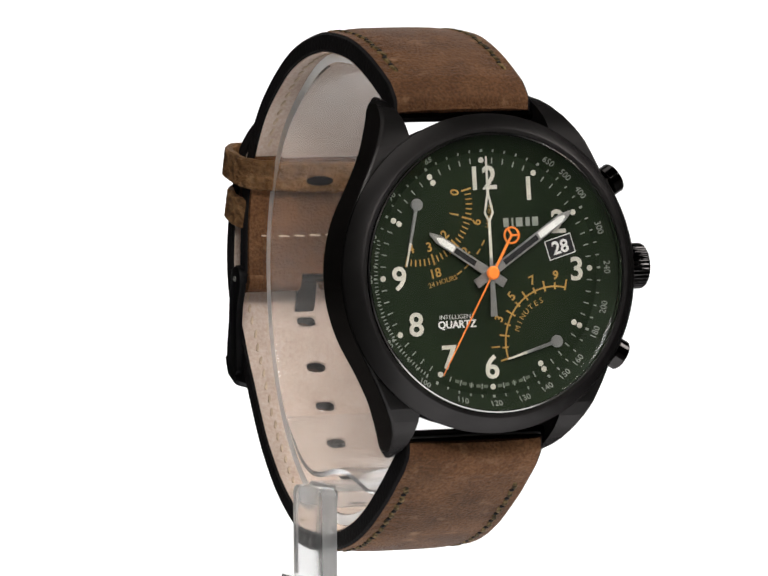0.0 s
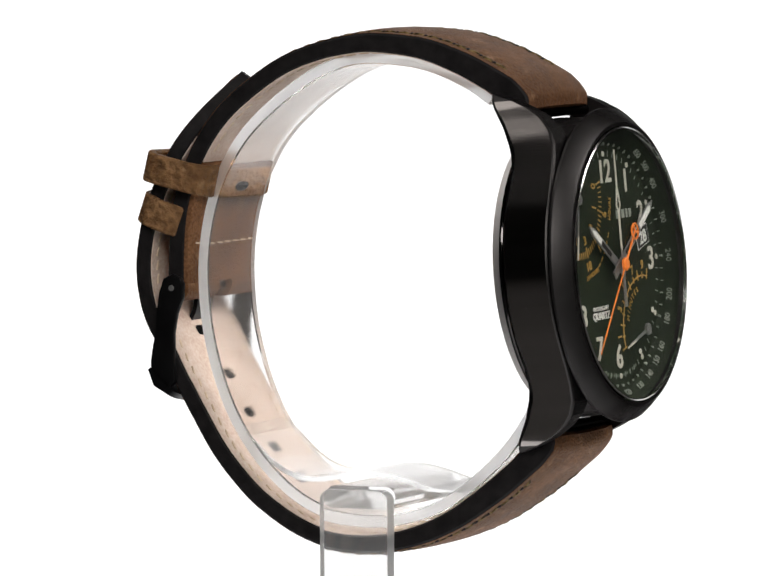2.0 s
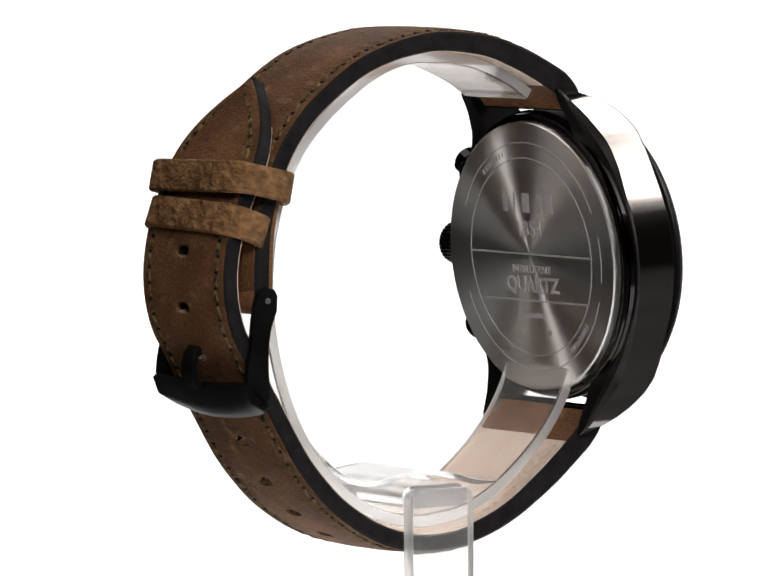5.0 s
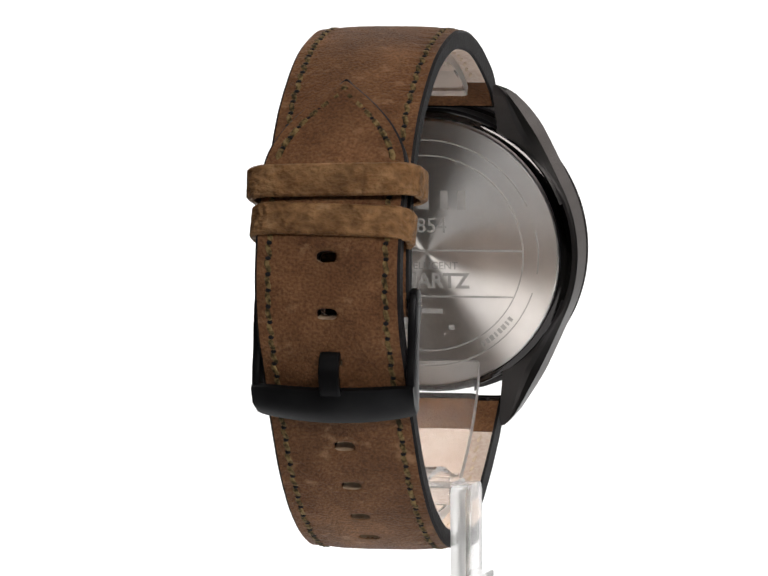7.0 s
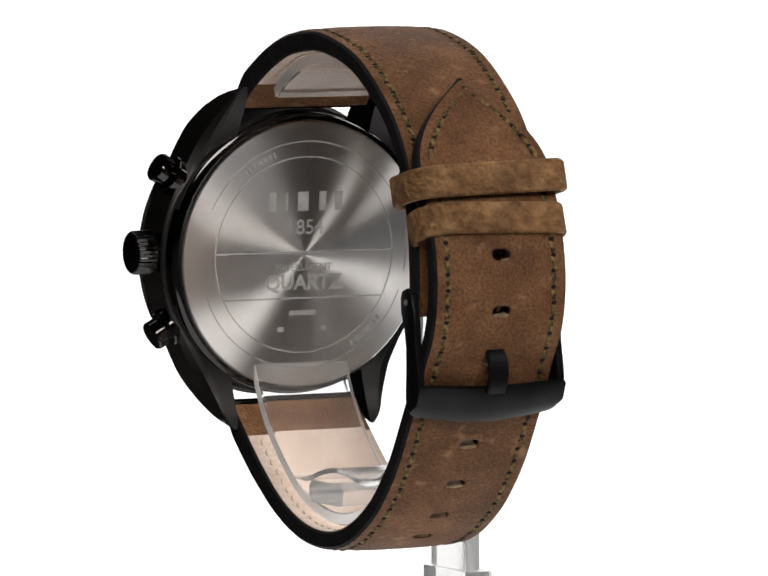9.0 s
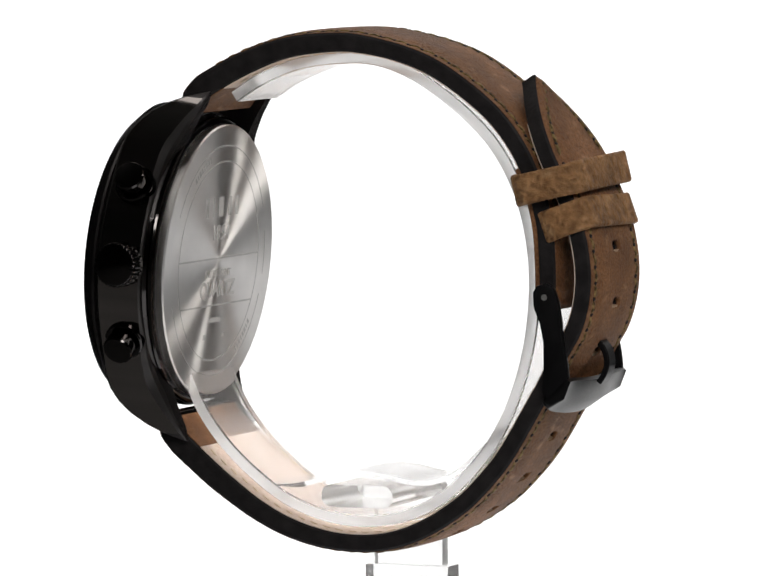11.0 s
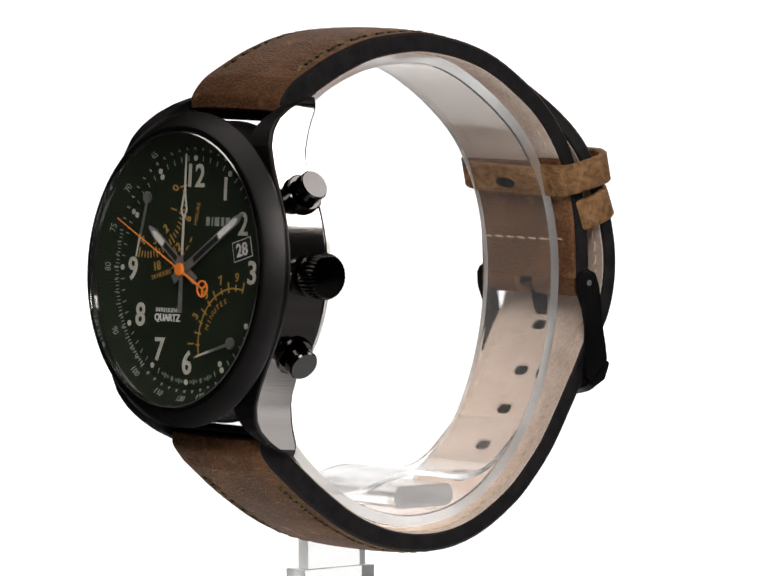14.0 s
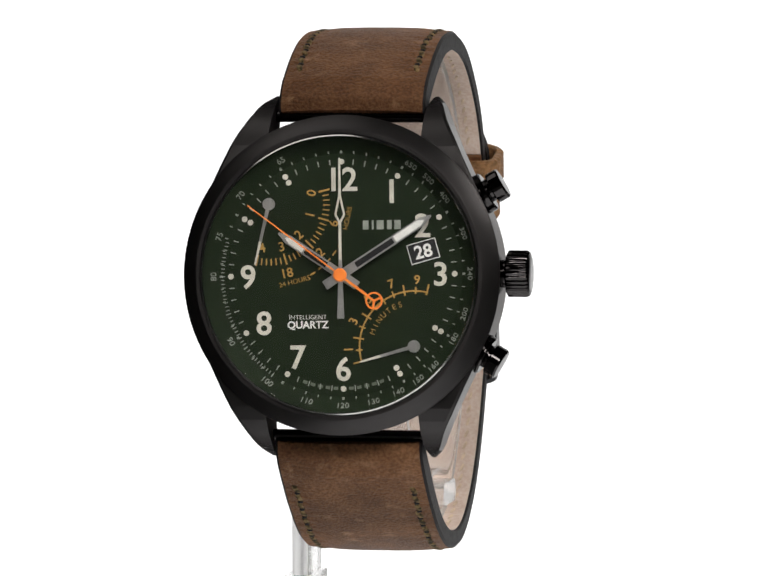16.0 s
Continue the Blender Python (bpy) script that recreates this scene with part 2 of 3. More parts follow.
class Band:
    """A band bent along a curve in the y-z plane; s runs along it, x across, o out of the loop."""

    def __init__(self, points, count=160, flip=1):
        self.p, self.length = spline(points, count)
        self.t = np.gradient(self.p, axis=0)
        self.t /= np.linalg.norm(self.t, axis=1)[:, None]
        self.n = np.stack([-self.t[:, 1], self.t[:, 0]], 1) * flip
        self.s = np.linspace(0, self.length, count)

    def at(self, s, x, o):
        f = [np.interp(s, self.s, c) for c in (self.p[:, 0], self.p[:, 1], self.n[:, 0], self.n[:, 1])]
        return (x, f[0] + f[2] * o, f[1] + f[3] * o)

    def axes(self, s):
        n = Vector((0, np.interp(s, self.s, self.n[:, 0]), np.interp(s, self.s, self.n[:, 1]))).normalized()
        t = Vector((0, np.interp(s, self.s, self.t[:, 0]), np.interp(s, self.s, self.t[:, 1]))).normalized()
        return t, n

    def solid(self, s0, s1, steps, section):
        """section(s) gives the ring of (x, o) at s."""
        bm = bmesh.new()
        loft(bm, [[self.at(s, x, o) for x, o in section(s)] for s in np.linspace(s0, s1, steps)])
        return bm

    def stitches(self, bm, spots, length=1.95, width=0.7, height=0.24, slant=0.3):
        for s, x, o, turn in spots:
            t, n = self.axes(s)
            c = Vector(self.at(s, x, o))
            side = n.cross(t)
            d = (t * math.cos(turn + slant) + side * math.sin(turn + slant)).normalized()
            e = n.cross(d)
            ring = []
            for u, w, h in ((-1, 0.35, -0.4), (-0.5, 1, 0.8), (0, 1, 1.0), (0.5, 1, 0.8), (1, 0.35, -0.4)):
                ring.append([c + d * (u * length / 2) + e * (a * w * width / 2) + n * (b * height * max(h, 0.3) + (h - 1) * 0.1) for a, b in ((-1, -0.5), (-0.6, 0.6), (0.6, 0.6), (1, -0.5))])
            loft(bm, ring)


def lettering(name, text, size, mat, parent, m, bold=0.0, label="", depth=0.05):
    """A word or number in the built-in font as a thin mesh, centred on the pose m."""
    cu = bpy.data.curves.new(name, "FONT")
    cu.body, cu.size, cu.align_x, cu.align_y = text, size * MM, "CENTER", "CENTER"
    cu.extrude, cu.offset, cu.resolution_u = depth * MM, bold * MM, 3
    tmp = new(name, cu)
    me = bpy.data.meshes.new_from_object(tmp.evaluated_get(bpy.context.evaluated_depsgraph_get()))
    bpy.data.objects.remove(tmp)
    bpy.data.curves.remove(cu)
    me.name = name
    xs = [v.co.y for v in me.vertices]
    mid = (min(xs) + max(xs)) / 2
    for v in me.vertices:
        v.co.y -= mid
    me.materials.clear()
    me.materials.append(mat)
    ob = new(name, me)
    ob.parent = parent
    ob.matrix_basis = m
    if label:
        tagged(ob, label)
    return ob


def flat(x, y, z=0.0, turn=0.0):
    return Matrix.Translation((x * MM, y * MM, z * MM)) @ pose(0, 0, 0, 0, 0, turn)


# ---- studio ----
def studio():
    bm = bmesh.new()
    line = [(-300, -140), (-180, -140), (-60, -140), (40, -140), (120, -140)] + [(120 + 230 * math.sin(a), 90 - 230 * math.cos(a)) for a in np.linspace(0.1, math.pi / 2, 14)] + [(350, 500)]
    # Uneven side edges shape what the glowing sheet mirrors in steel and crystal.
    half = [(-float(np.interp(y, [-300, -60, 40, 350], [32, 38, 85, 119])), float(np.interp(y, [-300, -60, 40, 350], [120, 120, 150, 230]))) for y, z in line]
    low = [[bm.verts.new((half[i][x], y, z)) for i, (y, z) in enumerate(line)] for x in (0, 1)]
    back = [[bm.verts.new((half[i][x], y + (3 if i > 11 else 0), z - 3)) for i, (y, z) in enumerate(line)] for x in (0, 1)]
    n = len(line)
    for k in range(n - 1):
        bm.faces.new((low[0][k], low[1][k], low[1][k + 1], low[0][k + 1]))
        bm.faces.new((back[0][k + 1], back[1][k + 1], back[1][k], back[0][k]))
        for j in (0, 1):
            bm.faces.new((low[j][k], low[j][k + 1], back[j][k + 1], back[j][k]))
    bm.faces.new((low[0][0], low[1][0], back[1][0], back[0][0]))
    bm.faces.new((low[0][-1], low[1][-1], back[1][-1], back[0][-1]))
    tagged(part("backdrop", bm, SHEET), "seamless white sweep behind the watch, bright by its own emission", "backdrop", kind="structure")
    bm = bmesh.new()
    slab(bm, [(-1600, -1800), (1600, -1800), (1600, 900), (-1600, 900)], -200, -150)
    tagged(part("floor", bm, PLASTER), "plain grey studio floor", "floor", kind="structure")
    bm = bmesh.new()
    slab(bm, [(-1600, -1800), (1600, -1800), (1600, 900), (-1600, 900)], 1500, 1550)
    tagged(part("ceiling", bm, PLASTER), "plain grey studio ceiling", "ceiling", kind="structure")
    for name, o in (("wall_west", [(-1650, -1800), (-1600, -1800), (-1600, 900), (-1650, 900)]), ("wall_east", [(1600, -1800), (1650, -1800), (1650, 900), (1600, 900)]),
                    ("wall_south", [(-1650, -1850), (1650, -1850), (1650, -1800), (-1650, -1800)]), ("wall_north", [(-1650, 900), (1650, 900), (1650, 950), (-1650, 950)])):
        bm = bmesh.new()
        slab(bm, o, -150, 1500)
        tagged(part(name, bm, PLASTER), "plain grey studio wall", "wall", kind="structure")


studio()

# ---- watch head; x to three o'clock, y to twelve, z out of the dial ----
TILT = radians(4.6)
HEAD = Matrix(((1, 0, 0, 0), (0, math.sin(TILT), -math.cos(TILT), -33.4 * MM), (0, math.cos(TILT), math.sin(TILT), 3.95 * MM), (0, 0, 0, 1)))
FACE = HEAD @ pose(0, 0, 0, 0, 0, 1.1)
watch = tagged(new("wristwatch"), "black steel chronograph wristwatch with green dial on a brown leather strap", "watch")
BACK = -8.3


def case():
    bm = bmesh.new()
    lathe(bm, [(18.2, -6.6), (20.2, -6.2), (20.55, -5.7), (20.25, -0.3), (20.0, 0.1), (18.6, 0.1)], 128, closed=True)
    body = part("case", bm, POLISHED, watch, "black steel watch case with polished flanks", HEAD)
    body.data.materials.append(BEZEL)
    for f in body.data.polygons:
        f.material_index = 1 if abs(f.center.y) > 6.5 * MM else 0
    # The four horns, each with the flank that runs out of the round of the case.
    for sx in (1, -1):
        for sy in (1, -1):
            bm = bmesh.new()
            rows = []
            for v in np.concatenate([np.linspace(-4.4 * sy, 20, 28), np.linspace(20.6, 24.3, 9)]):
                xo = math.sqrt(max(21.3 ** 2 - v * v, 0)) if v < 9.7 else 18.97 - (v - 9.7) * 0.49
                top = float(np.interp(v, [4, 12.5, 15, 17.5, 19.5, 21, 22.4, 23.5, 24.3], [0.9, 0.9, 0.85, 0.5, -0.6, -2.1, -4.3, -6.8, -9.7]))
                low = float(np.interp(v, [4, 13, 15.8, 19.6, 22.5, 24.3], [-5.75, -5.9, -6.5, -8.0, -9.5, -10.1]))
                xi = max(10.35, math.sqrt(max(19.3 ** 2 - v * v, 0.0)))
                if v > 22.5:
                    xo, xi = xo - (v - 22.5) ** 2 * 0.2, xi + (v - 22.5) ** 2 * 0.1
                c = min(0.4, (top - low) * 0.3)
                # The flank ends in a hollow chamfer towards the back.
                inset = float(np.interp(v, [3, 8, 12, 17, 20, 23, 24.3], [0.3, 0.5, 1.4, 1.9, 1.3, 0.4, 0.1]))
                rise = min(float(np.interp(v, [3, 9, 13, 17, 21, 24.3], [0.3, 0.4, 0.9, 1.5, 1.0, 0.2])), (top - low) * 0.4)
                draft = float(np.interp(v, [3, 10, 15, 18, 21, 24.3], [0.0, -0.05, -0.15, -0.2, 0.0, 0.1]))
                xt = max(xo - draft, xi + 0.3)
                xb = max(xo - inset, xi + 0.25)
                rows.append([(sx * xi, sy * v, low), (sx * xb, sy * v, low), (sx * (xb * 0.55 + xo * 0.45), sy * v, low + rise * 0.3), (sx * xo, sy * v, low + rise), (sx * xt, sy * v, top - c), (sx * (xt - c * 0.25), sy * v, top - c * 0.4), (sx * max(xt - c, xi + 0.02), sy * v, top), (sx * xi, sy * v, top)])
            loft(bm, rows)
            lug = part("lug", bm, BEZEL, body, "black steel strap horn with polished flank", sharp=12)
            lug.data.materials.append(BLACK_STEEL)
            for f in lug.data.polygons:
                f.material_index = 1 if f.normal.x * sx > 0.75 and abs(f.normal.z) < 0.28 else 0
    bm = bmesh.new()
    lathe(bm, [(16, -6.3), (20.1, -6.3), (20.2, -6.5), (20.1, -6.8), (19.7, -7.05), (19.15, -7.15), (16, -7.1)], 128, closed=True)
    part("back_ring", bm, POLISHED, body, "black steel ring round the caseback")
    # Spring bars.
    for v in (21.4, -21.4):
        bm = bmesh.new()
        lathe(bm, [(0, -10.6), (0.75, -10.6), (0.75, 10.6), (0, 10.6)], 16)
        part("spring_bar", bm, POLISHED, body, m=flat(0, v, -6.2) @ pose(0, 0, 0, 0, 90, 0))
    bm = bmesh.new()
    lathe(bm, [(18.65, 0.2), (20.7, 0.2), (20.9, 0.9), (21.4, 1.1), (21.4, 1.45), (21.1, 1.85), (19.75, 3.3), (19.35, 3.55), (18.85, 3.55), (18.75, 3.4), (18.65, 3.0)], 160, closed=True)
    part("bezel", bm, BEZEL, watch, "matt black steel bezel", HEAD, sharp=28)
    bm = bmesh.new()
    R = 18.4
    outer = [(R * k / 12, 3.8 + 0.7 * (1 - (k / 12) ** 2)) for k in range(13)]
    inner = [(18.41, 3.6), (18.41, 2.5)] + [(r, h - 1.3) for r, h in outer[::-1]]
    lathe(bm, outer + inner, 128)
    cr = part("crystal", bm, GLASS, watch, "slightly domed clear mineral crystal", HEAD, sharp=40)
    cr.visible_shadow = False
    # Added steel ring that draws the glint on the glass chamfer.
    bm = bmesh.new()
    lathe(bm, [(18.42, 3.55), (18.64, 3.5), (18.66, 3.72), (18.5, 3.84)], 160, closed=True)
    part("crystal_glint_ring", bm, STEEL, watch, "added thin steel ring for the bright glint on the crystal's chamfer", HEAD)
    bm = bmesh.new()
    lathe(bm, [(0, -6.8), (19.0, -6.75), (19.2, -7.0), (19.15, BACK + 0.2), (18.95, BACK), (0, BACK)], 160)
    back = part("caseback", bm, CASEBACK, watch, "sunray-brushed steel caseback with engraved rings and words", HEAD, sharp=20)
    back_marks(back)


def arc_band(bm, r0, r1, a0, a1, z0, z1, steps=64):
    """A flat curved strip; angles in degrees from x."""
    a = [radians(a0 + (a1 - a0) * k / steps) for k in range(steps + 1)]
    if abs(a1 - a0) > 359.9:
        return lathe(bm, [(r0, z0), (r1, z0), (r1, z1), (r0, z1)], 128, closed=True)
    return loft(bm, [[(r0 * math.cos(t), r0 * math.sin(t), z0), (r1 * math.cos(t), r1 * math.sin(t), z0), (r1 * math.cos(t), r1 * math.sin(t), z1), (r0 * math.cos(t), r0 * math.sin(t), z1)] for t in a])


def back_marks(back):
    b0, b1 = BACK - 0.03, BACK + 0.05
    for r, a0, a1 in ((14.0, 0, 360), (16.2, 25, 155), (16.2, 200, 340), (16.2, 168, 190)):
        bm = bmesh.new()
        arc_band(bm, r - 0.09, r + 0.09, a0, a1, b0, b1)
        part("engraved_ring", bm, ENGRAVE, back)
    for v, h in ((0.4, 13.95), (-6.2, 12.4)):
        bm = bmesh.new()
        slab(bm, [(-h, v - 0.12), (h, v - 0.12), (h, v + 0.12), (-h, v + 0.12)], b0, b1)
        part("engraved_line", bm, ENGRAVE, back)
    turn = pose(0, 0, 0, 0, 180, 0)
    # The maker's mark stays a row of plain strokes.
    for k, w in enumerate((1.1, 0.45, 1.7, 1.1, 1.2)):
        x = (-5.2, -3.0, -0.4, 2.7, 5.2)[k]
        bm = bmesh.new()
        slab(bm, [(-x - w / 2, 6.3), (-x + w / 2, 6.3), (-x + w / 2, 9.0), (-x - w / 2, 9.0)], b0, b1)
        part("engraved_bar", bm, ENGRAVE, back)
    lettering("engraved_number", "1854", 3.0, ENGRAVE, back, flat(0, 4.0, BACK - 0.02) @ turn)
    lettering("engraved_word", "INTELLIGENT", 1.5, ENGRAVE, back, flat(0, -1.75, BACK - 0.02) @ turn)
    lettering("engraved_word", "QUARTZ", 3.0, ENGRAVE, back, flat(0, -4.1, BACK - 0.02) @ turn, bold=0.08)
    # Small print between the rings, too fine to read.
    for start in (50, 218):
        for k in range(8):
            a = radians(start + 2.9 * k)
            x, v = 15.15 * math.cos(a), 15.15 * math.sin(a)
            w = (0.24, 0.16, 0.3)[k % 3]
            bm = bmesh.new()
            slab(bm, bar_points(x + w * math.sin(a), v - w * math.cos(a), x - w * math.sin(a), v + w * math.cos(a), 0.75), b0, b1)
            part("small_print_bar", bm, ENGRAVE, back)
    for x, v, w in ((0, -8.3, 4.2), (3.4, -10.6, 1.0), (-3.4, -10.6, 0.8)):
        bm = bmesh.new()
        slab(bm, [(x - w / 2, v - 0.35), (x + w / 2, v - 0.35), (x + w / 2, v + 0.35), (x - w / 2, v + 0.35)], b0, b1)
        part("engraved_bar", bm, ENGRAVE, back)


def controls():
    def radial(angle, n):
        return HEAD @ flat(0, 0.4, n, angle) @ pose(0, 0, 0, 0, 90, 0)
    # Crown: a fluted drum on a short tube.
    bm = bmesh.new()
    lathe(bm, [(0, 20), (1.9, 20), (1.9, 22.0), (0, 22.0)], 24)
    rings = []
    for h, g in ((21.7, 0.88), (21.95, 1.0), (24.4, 1.0), (24.75, 0.93), (24.9, 0.8)):
        rings.append([((3.05 + 0.07 * math.cos(32 * a) * (g > 0.9)) * g * math.cos(a), (3.05 + 0.07 * math.cos(32 * a) * (g > 0.9)) * g * math.sin(a), h) for a in np.linspace(0, 2 * math.pi, 192, endpoint=False)])
    loft(bm, rings)
    part("crown", bm, POLISHED, watch, "fluted black crown", radial(0, -3.3))
    for a in (30, -30):
        bm = bmesh.new()
        lathe(bm, [(0, 20), (2.75, 20), (2.75, 21.9), (2.55, 22.1), (1.6, 22.1), (1.6, 22.6), (2.0, 22.65), (2.12, 22.8), (2.12, 24.1), (1.95, 24.35), (0, 24.4)], 40)
        part("pusher", bm, POLISHED, watch, "round black chronograph pusher", radial(a, -3.0), sharp=30)


def dial():
    bm = bmesh.new()
    lathe(bm, [(0, -0.5), (18.85, -0.5), (18.85, 1.75), (18.7, 1.75), (17.95, 1.25), (16.3, 0.05), (16.2, 0), (0, 0)], 160)
    d = part("dial", bm, DIAL, watch, "dark green dial with cream numerals and ochre scales", FACE, sharp=12)

    def clock(r, hours):
        a = radians(90 - hours * 30)
        return r * math.cos(a), r * math.sin(a)
    for hour, text, x, v in ((12, "12", 0, 12.8), (1, "1", 6.75, 11.1), (2, "2", 10.9, 6.5), (3, "3", 13.25, 0), (6, "6", 0, -12.5), (7, "7", -6.2, -10.9), (8, "8", -10.7, -6.3), (9, "9", -12.8, -0.1)):
        lettering("numeral", text, 4.4, LUME, d, flat(x, v, 0.06), bold=0.07)
    for hour in range(1, 13):
        for r in ((14.35, 15.25) if hour in (4, 5, 10, 11) else (15.15,)):
            bm = bmesh.new()
            x, v = clock(r, hour)
            slab(bm, disc_points(x, v, 0.38), -0.05, 0.1)
            part("hour_dot", bm, LUME, d)
    bm = bmesh.new()
    for k in range(60):
        if k % 5:
            (x0, y0), (x1, y1) = clock(14.75, k / 5), clock(15.5, k / 5)
            slab(bm, bar_points(x0, y0, x1, y1, 0.14), -0.02, 0.04)
    part("minute_track", bm, GREY_PRINT, d)
    bm = bmesh.new()
    for k in range(60):
        (x0, y0), (x1, y1) = clock(16.25, k / 5), clock(16.6, k / 5)
        slab(bm, bar_points(x0, y0, x1, y1, 0.28 if k % 5 == 0 else 0.12), 0.02, 0.36)
    part("chapter_ticks", bm, GREY_PRINT, d)
    bm = bmesh.new()
    for k in range(40):
        (x0, y0), (x1, y1) = clock(16.0, 7.2 + k * 0.06), clock(16.45, 7.2 + k * 0.06)
        slab(bm, bar_points(x0, y0, x1, y1, 0.1), 0.0, 0.24)
    part("fine_ticks", bm, GREY_PRINT, d)
    for value in (65, 70, 75, 80, 90, 100, 110, 120, 130, 140, 150, 160, 180, 200, 240, 300, 400, 500, 650):
        deg = 3600 / value * 6
        x, v = clock(17.35, deg / 30)
        inward = 104 < deg < 256
        m = flat(x, v, 0.9, -deg + (180 if inward else 0)) @ pose(0, 0, 0, -34 if inward else 34)
        lettering("tachymeter_number", str(value), 1.2, GREY_PRINT, d, m, bold=-0.01)
    # Maker's marks as plain bars.
    for x, w in ((3.2, 0.75), (4.15, 0.25), (5.15, 0.95), (6.4, 0.6), (7.5, 0.85)):
        bm = bmesh.new()
        slab(bm, [(x - w / 2, 6.05), (x + w / 2, 6.05), (x + w / 2, 7.25), (x - w / 2, 7.25)], -0.02, 0.05)
        part("mark_bar", bm, GREY_PRINT, d)
    lettering("word", "INTELLIGENT", 0.86, WHITE, d, flat(-4.75, -5.55, 0.04), bold=-0.015)
    lettering("word", "QUARTZ", 1.38, WHITE, d, flat(-4.75, -6.65, 0.04), bold=0.03)
    for a in range(196, 213, 4):
        for s in (1, -1):
            bm = bmesh.new()
            t = radians(-90 + s * (a - 192))
            x, v = 15.1 * math.cos(t), 15.1 * math.sin(t)
            slab(bm, bar_points(x + 0.32 * math.sin(t), v - 0.32 * math.cos(t), x - 0.32 * math.sin(t), v + 0.32 * math.cos(t), 0.42), -0.02, 0.03)
            part("small_print_bar", bm, DIM_PRINT, d)
    # Retrograde scale at ten o'clock.
    px, pv = -9.85, 9.6
    bm = bmesh.new()
    for k in range(25):
        a = radians(13 - 116 * k / 24)
        r0, r1 = (6.9, 8.4) if k % 6 == 0 else (7.3, 8.2)
        slab(bm, bar_points(px + r0 * math.cos(a), pv + r0 * math.sin(a), px + r1 * math.cos(a), pv + r1 * math.sin(a), 0.24 if k % 6 == 0 else 0.17), -0.02, 0.05)
    part("hours_scale", bm, GOLD, d)
    for text, a, r in (("0", 14, 5.9), ("1", -15, 5.7), ("2", -46, 5.7), ("3", -74, 5.9), ("4", -100, 5.9), ("6", -17, 9.1), ("12", -46, 9.4), ("18", -76, 9.5)):
        t = radians(a)
        lettering("scale_number", text, 1.75, GOLD, d, flat(px + r * math.cos(t), pv + r * math.sin(t), 0.05, 78 if text in "016" else 12 if text in ("18", "4", "3") else 40), bold=0.02)
    lettering("word", "24 HOURS", 0.95, GOLD, d, flat(-6.5, -0.75, 0.05, 14), bold=-0.01)
    lettering("word", "HOURS", 0.95, GOLD, d, flat(0.75, 7.6, 0.05, 78), bold=-0.01)
    for k in range(5):
        a = radians(-58 + 7 * k)
        bm = bmesh.new()
        x, v = px + 11.0 * math.cos(a), pv + 11.0 * math.sin(a)
        slab(bm, bar_points(x + 0.4 * math.sin(a), v - 0.4 * math.cos(a), x - 0.4 * math.sin(a), v + 0.4 * math.cos(a), 0.2), -0.02, 0.05)
        part("small_print_bar", bm, GOLD, d)
    # Minutes scale at four o'clock.
    qx, qv = 9.6, -9.6
    bm = bmesh.new()
    arc_band(bm, 7.28, 7.5, 194, 75, -0.02, 0.05, 40)
    bmesh.ops.translate(bm, vec=(qx, qv, 0), verts=bm.verts)
    for k in range(11):
        a = radians(195 - 119 * k / 10)
        r0, r1 = (7.0, 8.5) if k in (0, 10) else (6.85, 8.3) if k % 2 == 0 else (7.0, 7.9)
        slab(bm, bar_points(qx + r0 * math.cos(a), qv + r0 * math.sin(a), qx + r1 * math.cos(a), qv + r1 * math.sin(a), 0.22), -0.02, 0.06)
    part("minutes_scale", bm, GOLD, d)
    for text, a in (("1", 182), ("3", 157), ("5", 134), ("7", 110), ("9", 87)):
        t = radians(a)
        r = 8.9
        lettering("scale_number", text, 1.7, GOLD, d, flat(qx + r * math.cos(t), qv + r * math.sin(t), 0.05, a - 90), bold=0.02)
    for k, ch in enumerate("MINUTES"):
        a = 160 - 8.6 * k
        t = radians(a)
        lettering("letter", ch, 1.05, GOLD, d, flat(qx + 5.9 * math.cos(t), qv + 5.9 * math.sin(t), 0.05, a - 90), bold=-0.01)
    # Date window.
    def quad(cx, cv, w, h):
        a = radians(15)
        return [(cx + x * math.cos(a) - y * math.sin(a), cv + x * math.sin(a) + y * math.cos(a)) for x, y in ((-w, -h), (w, -h), (w, h), (-w, h))]
    bm = bmesh.new()
    slab(bm, quad(10.95, 3.05, 2.0, 1.36), -0.05, 0.07)
    date = part("date_frame", bm, WHITE, d, "white-framed black date window")
    bm = bmesh.new()
    slab(bm, quad(10.95, 3.05, 1.89, 1.25), -0.05, 0.09)
    part("date_disc", bm, BLACK, d)
    lettering("date_number", "28", 2.45, WHITE, d, flat(10.95, 3.05, 0.12, 12), bold=0.05)


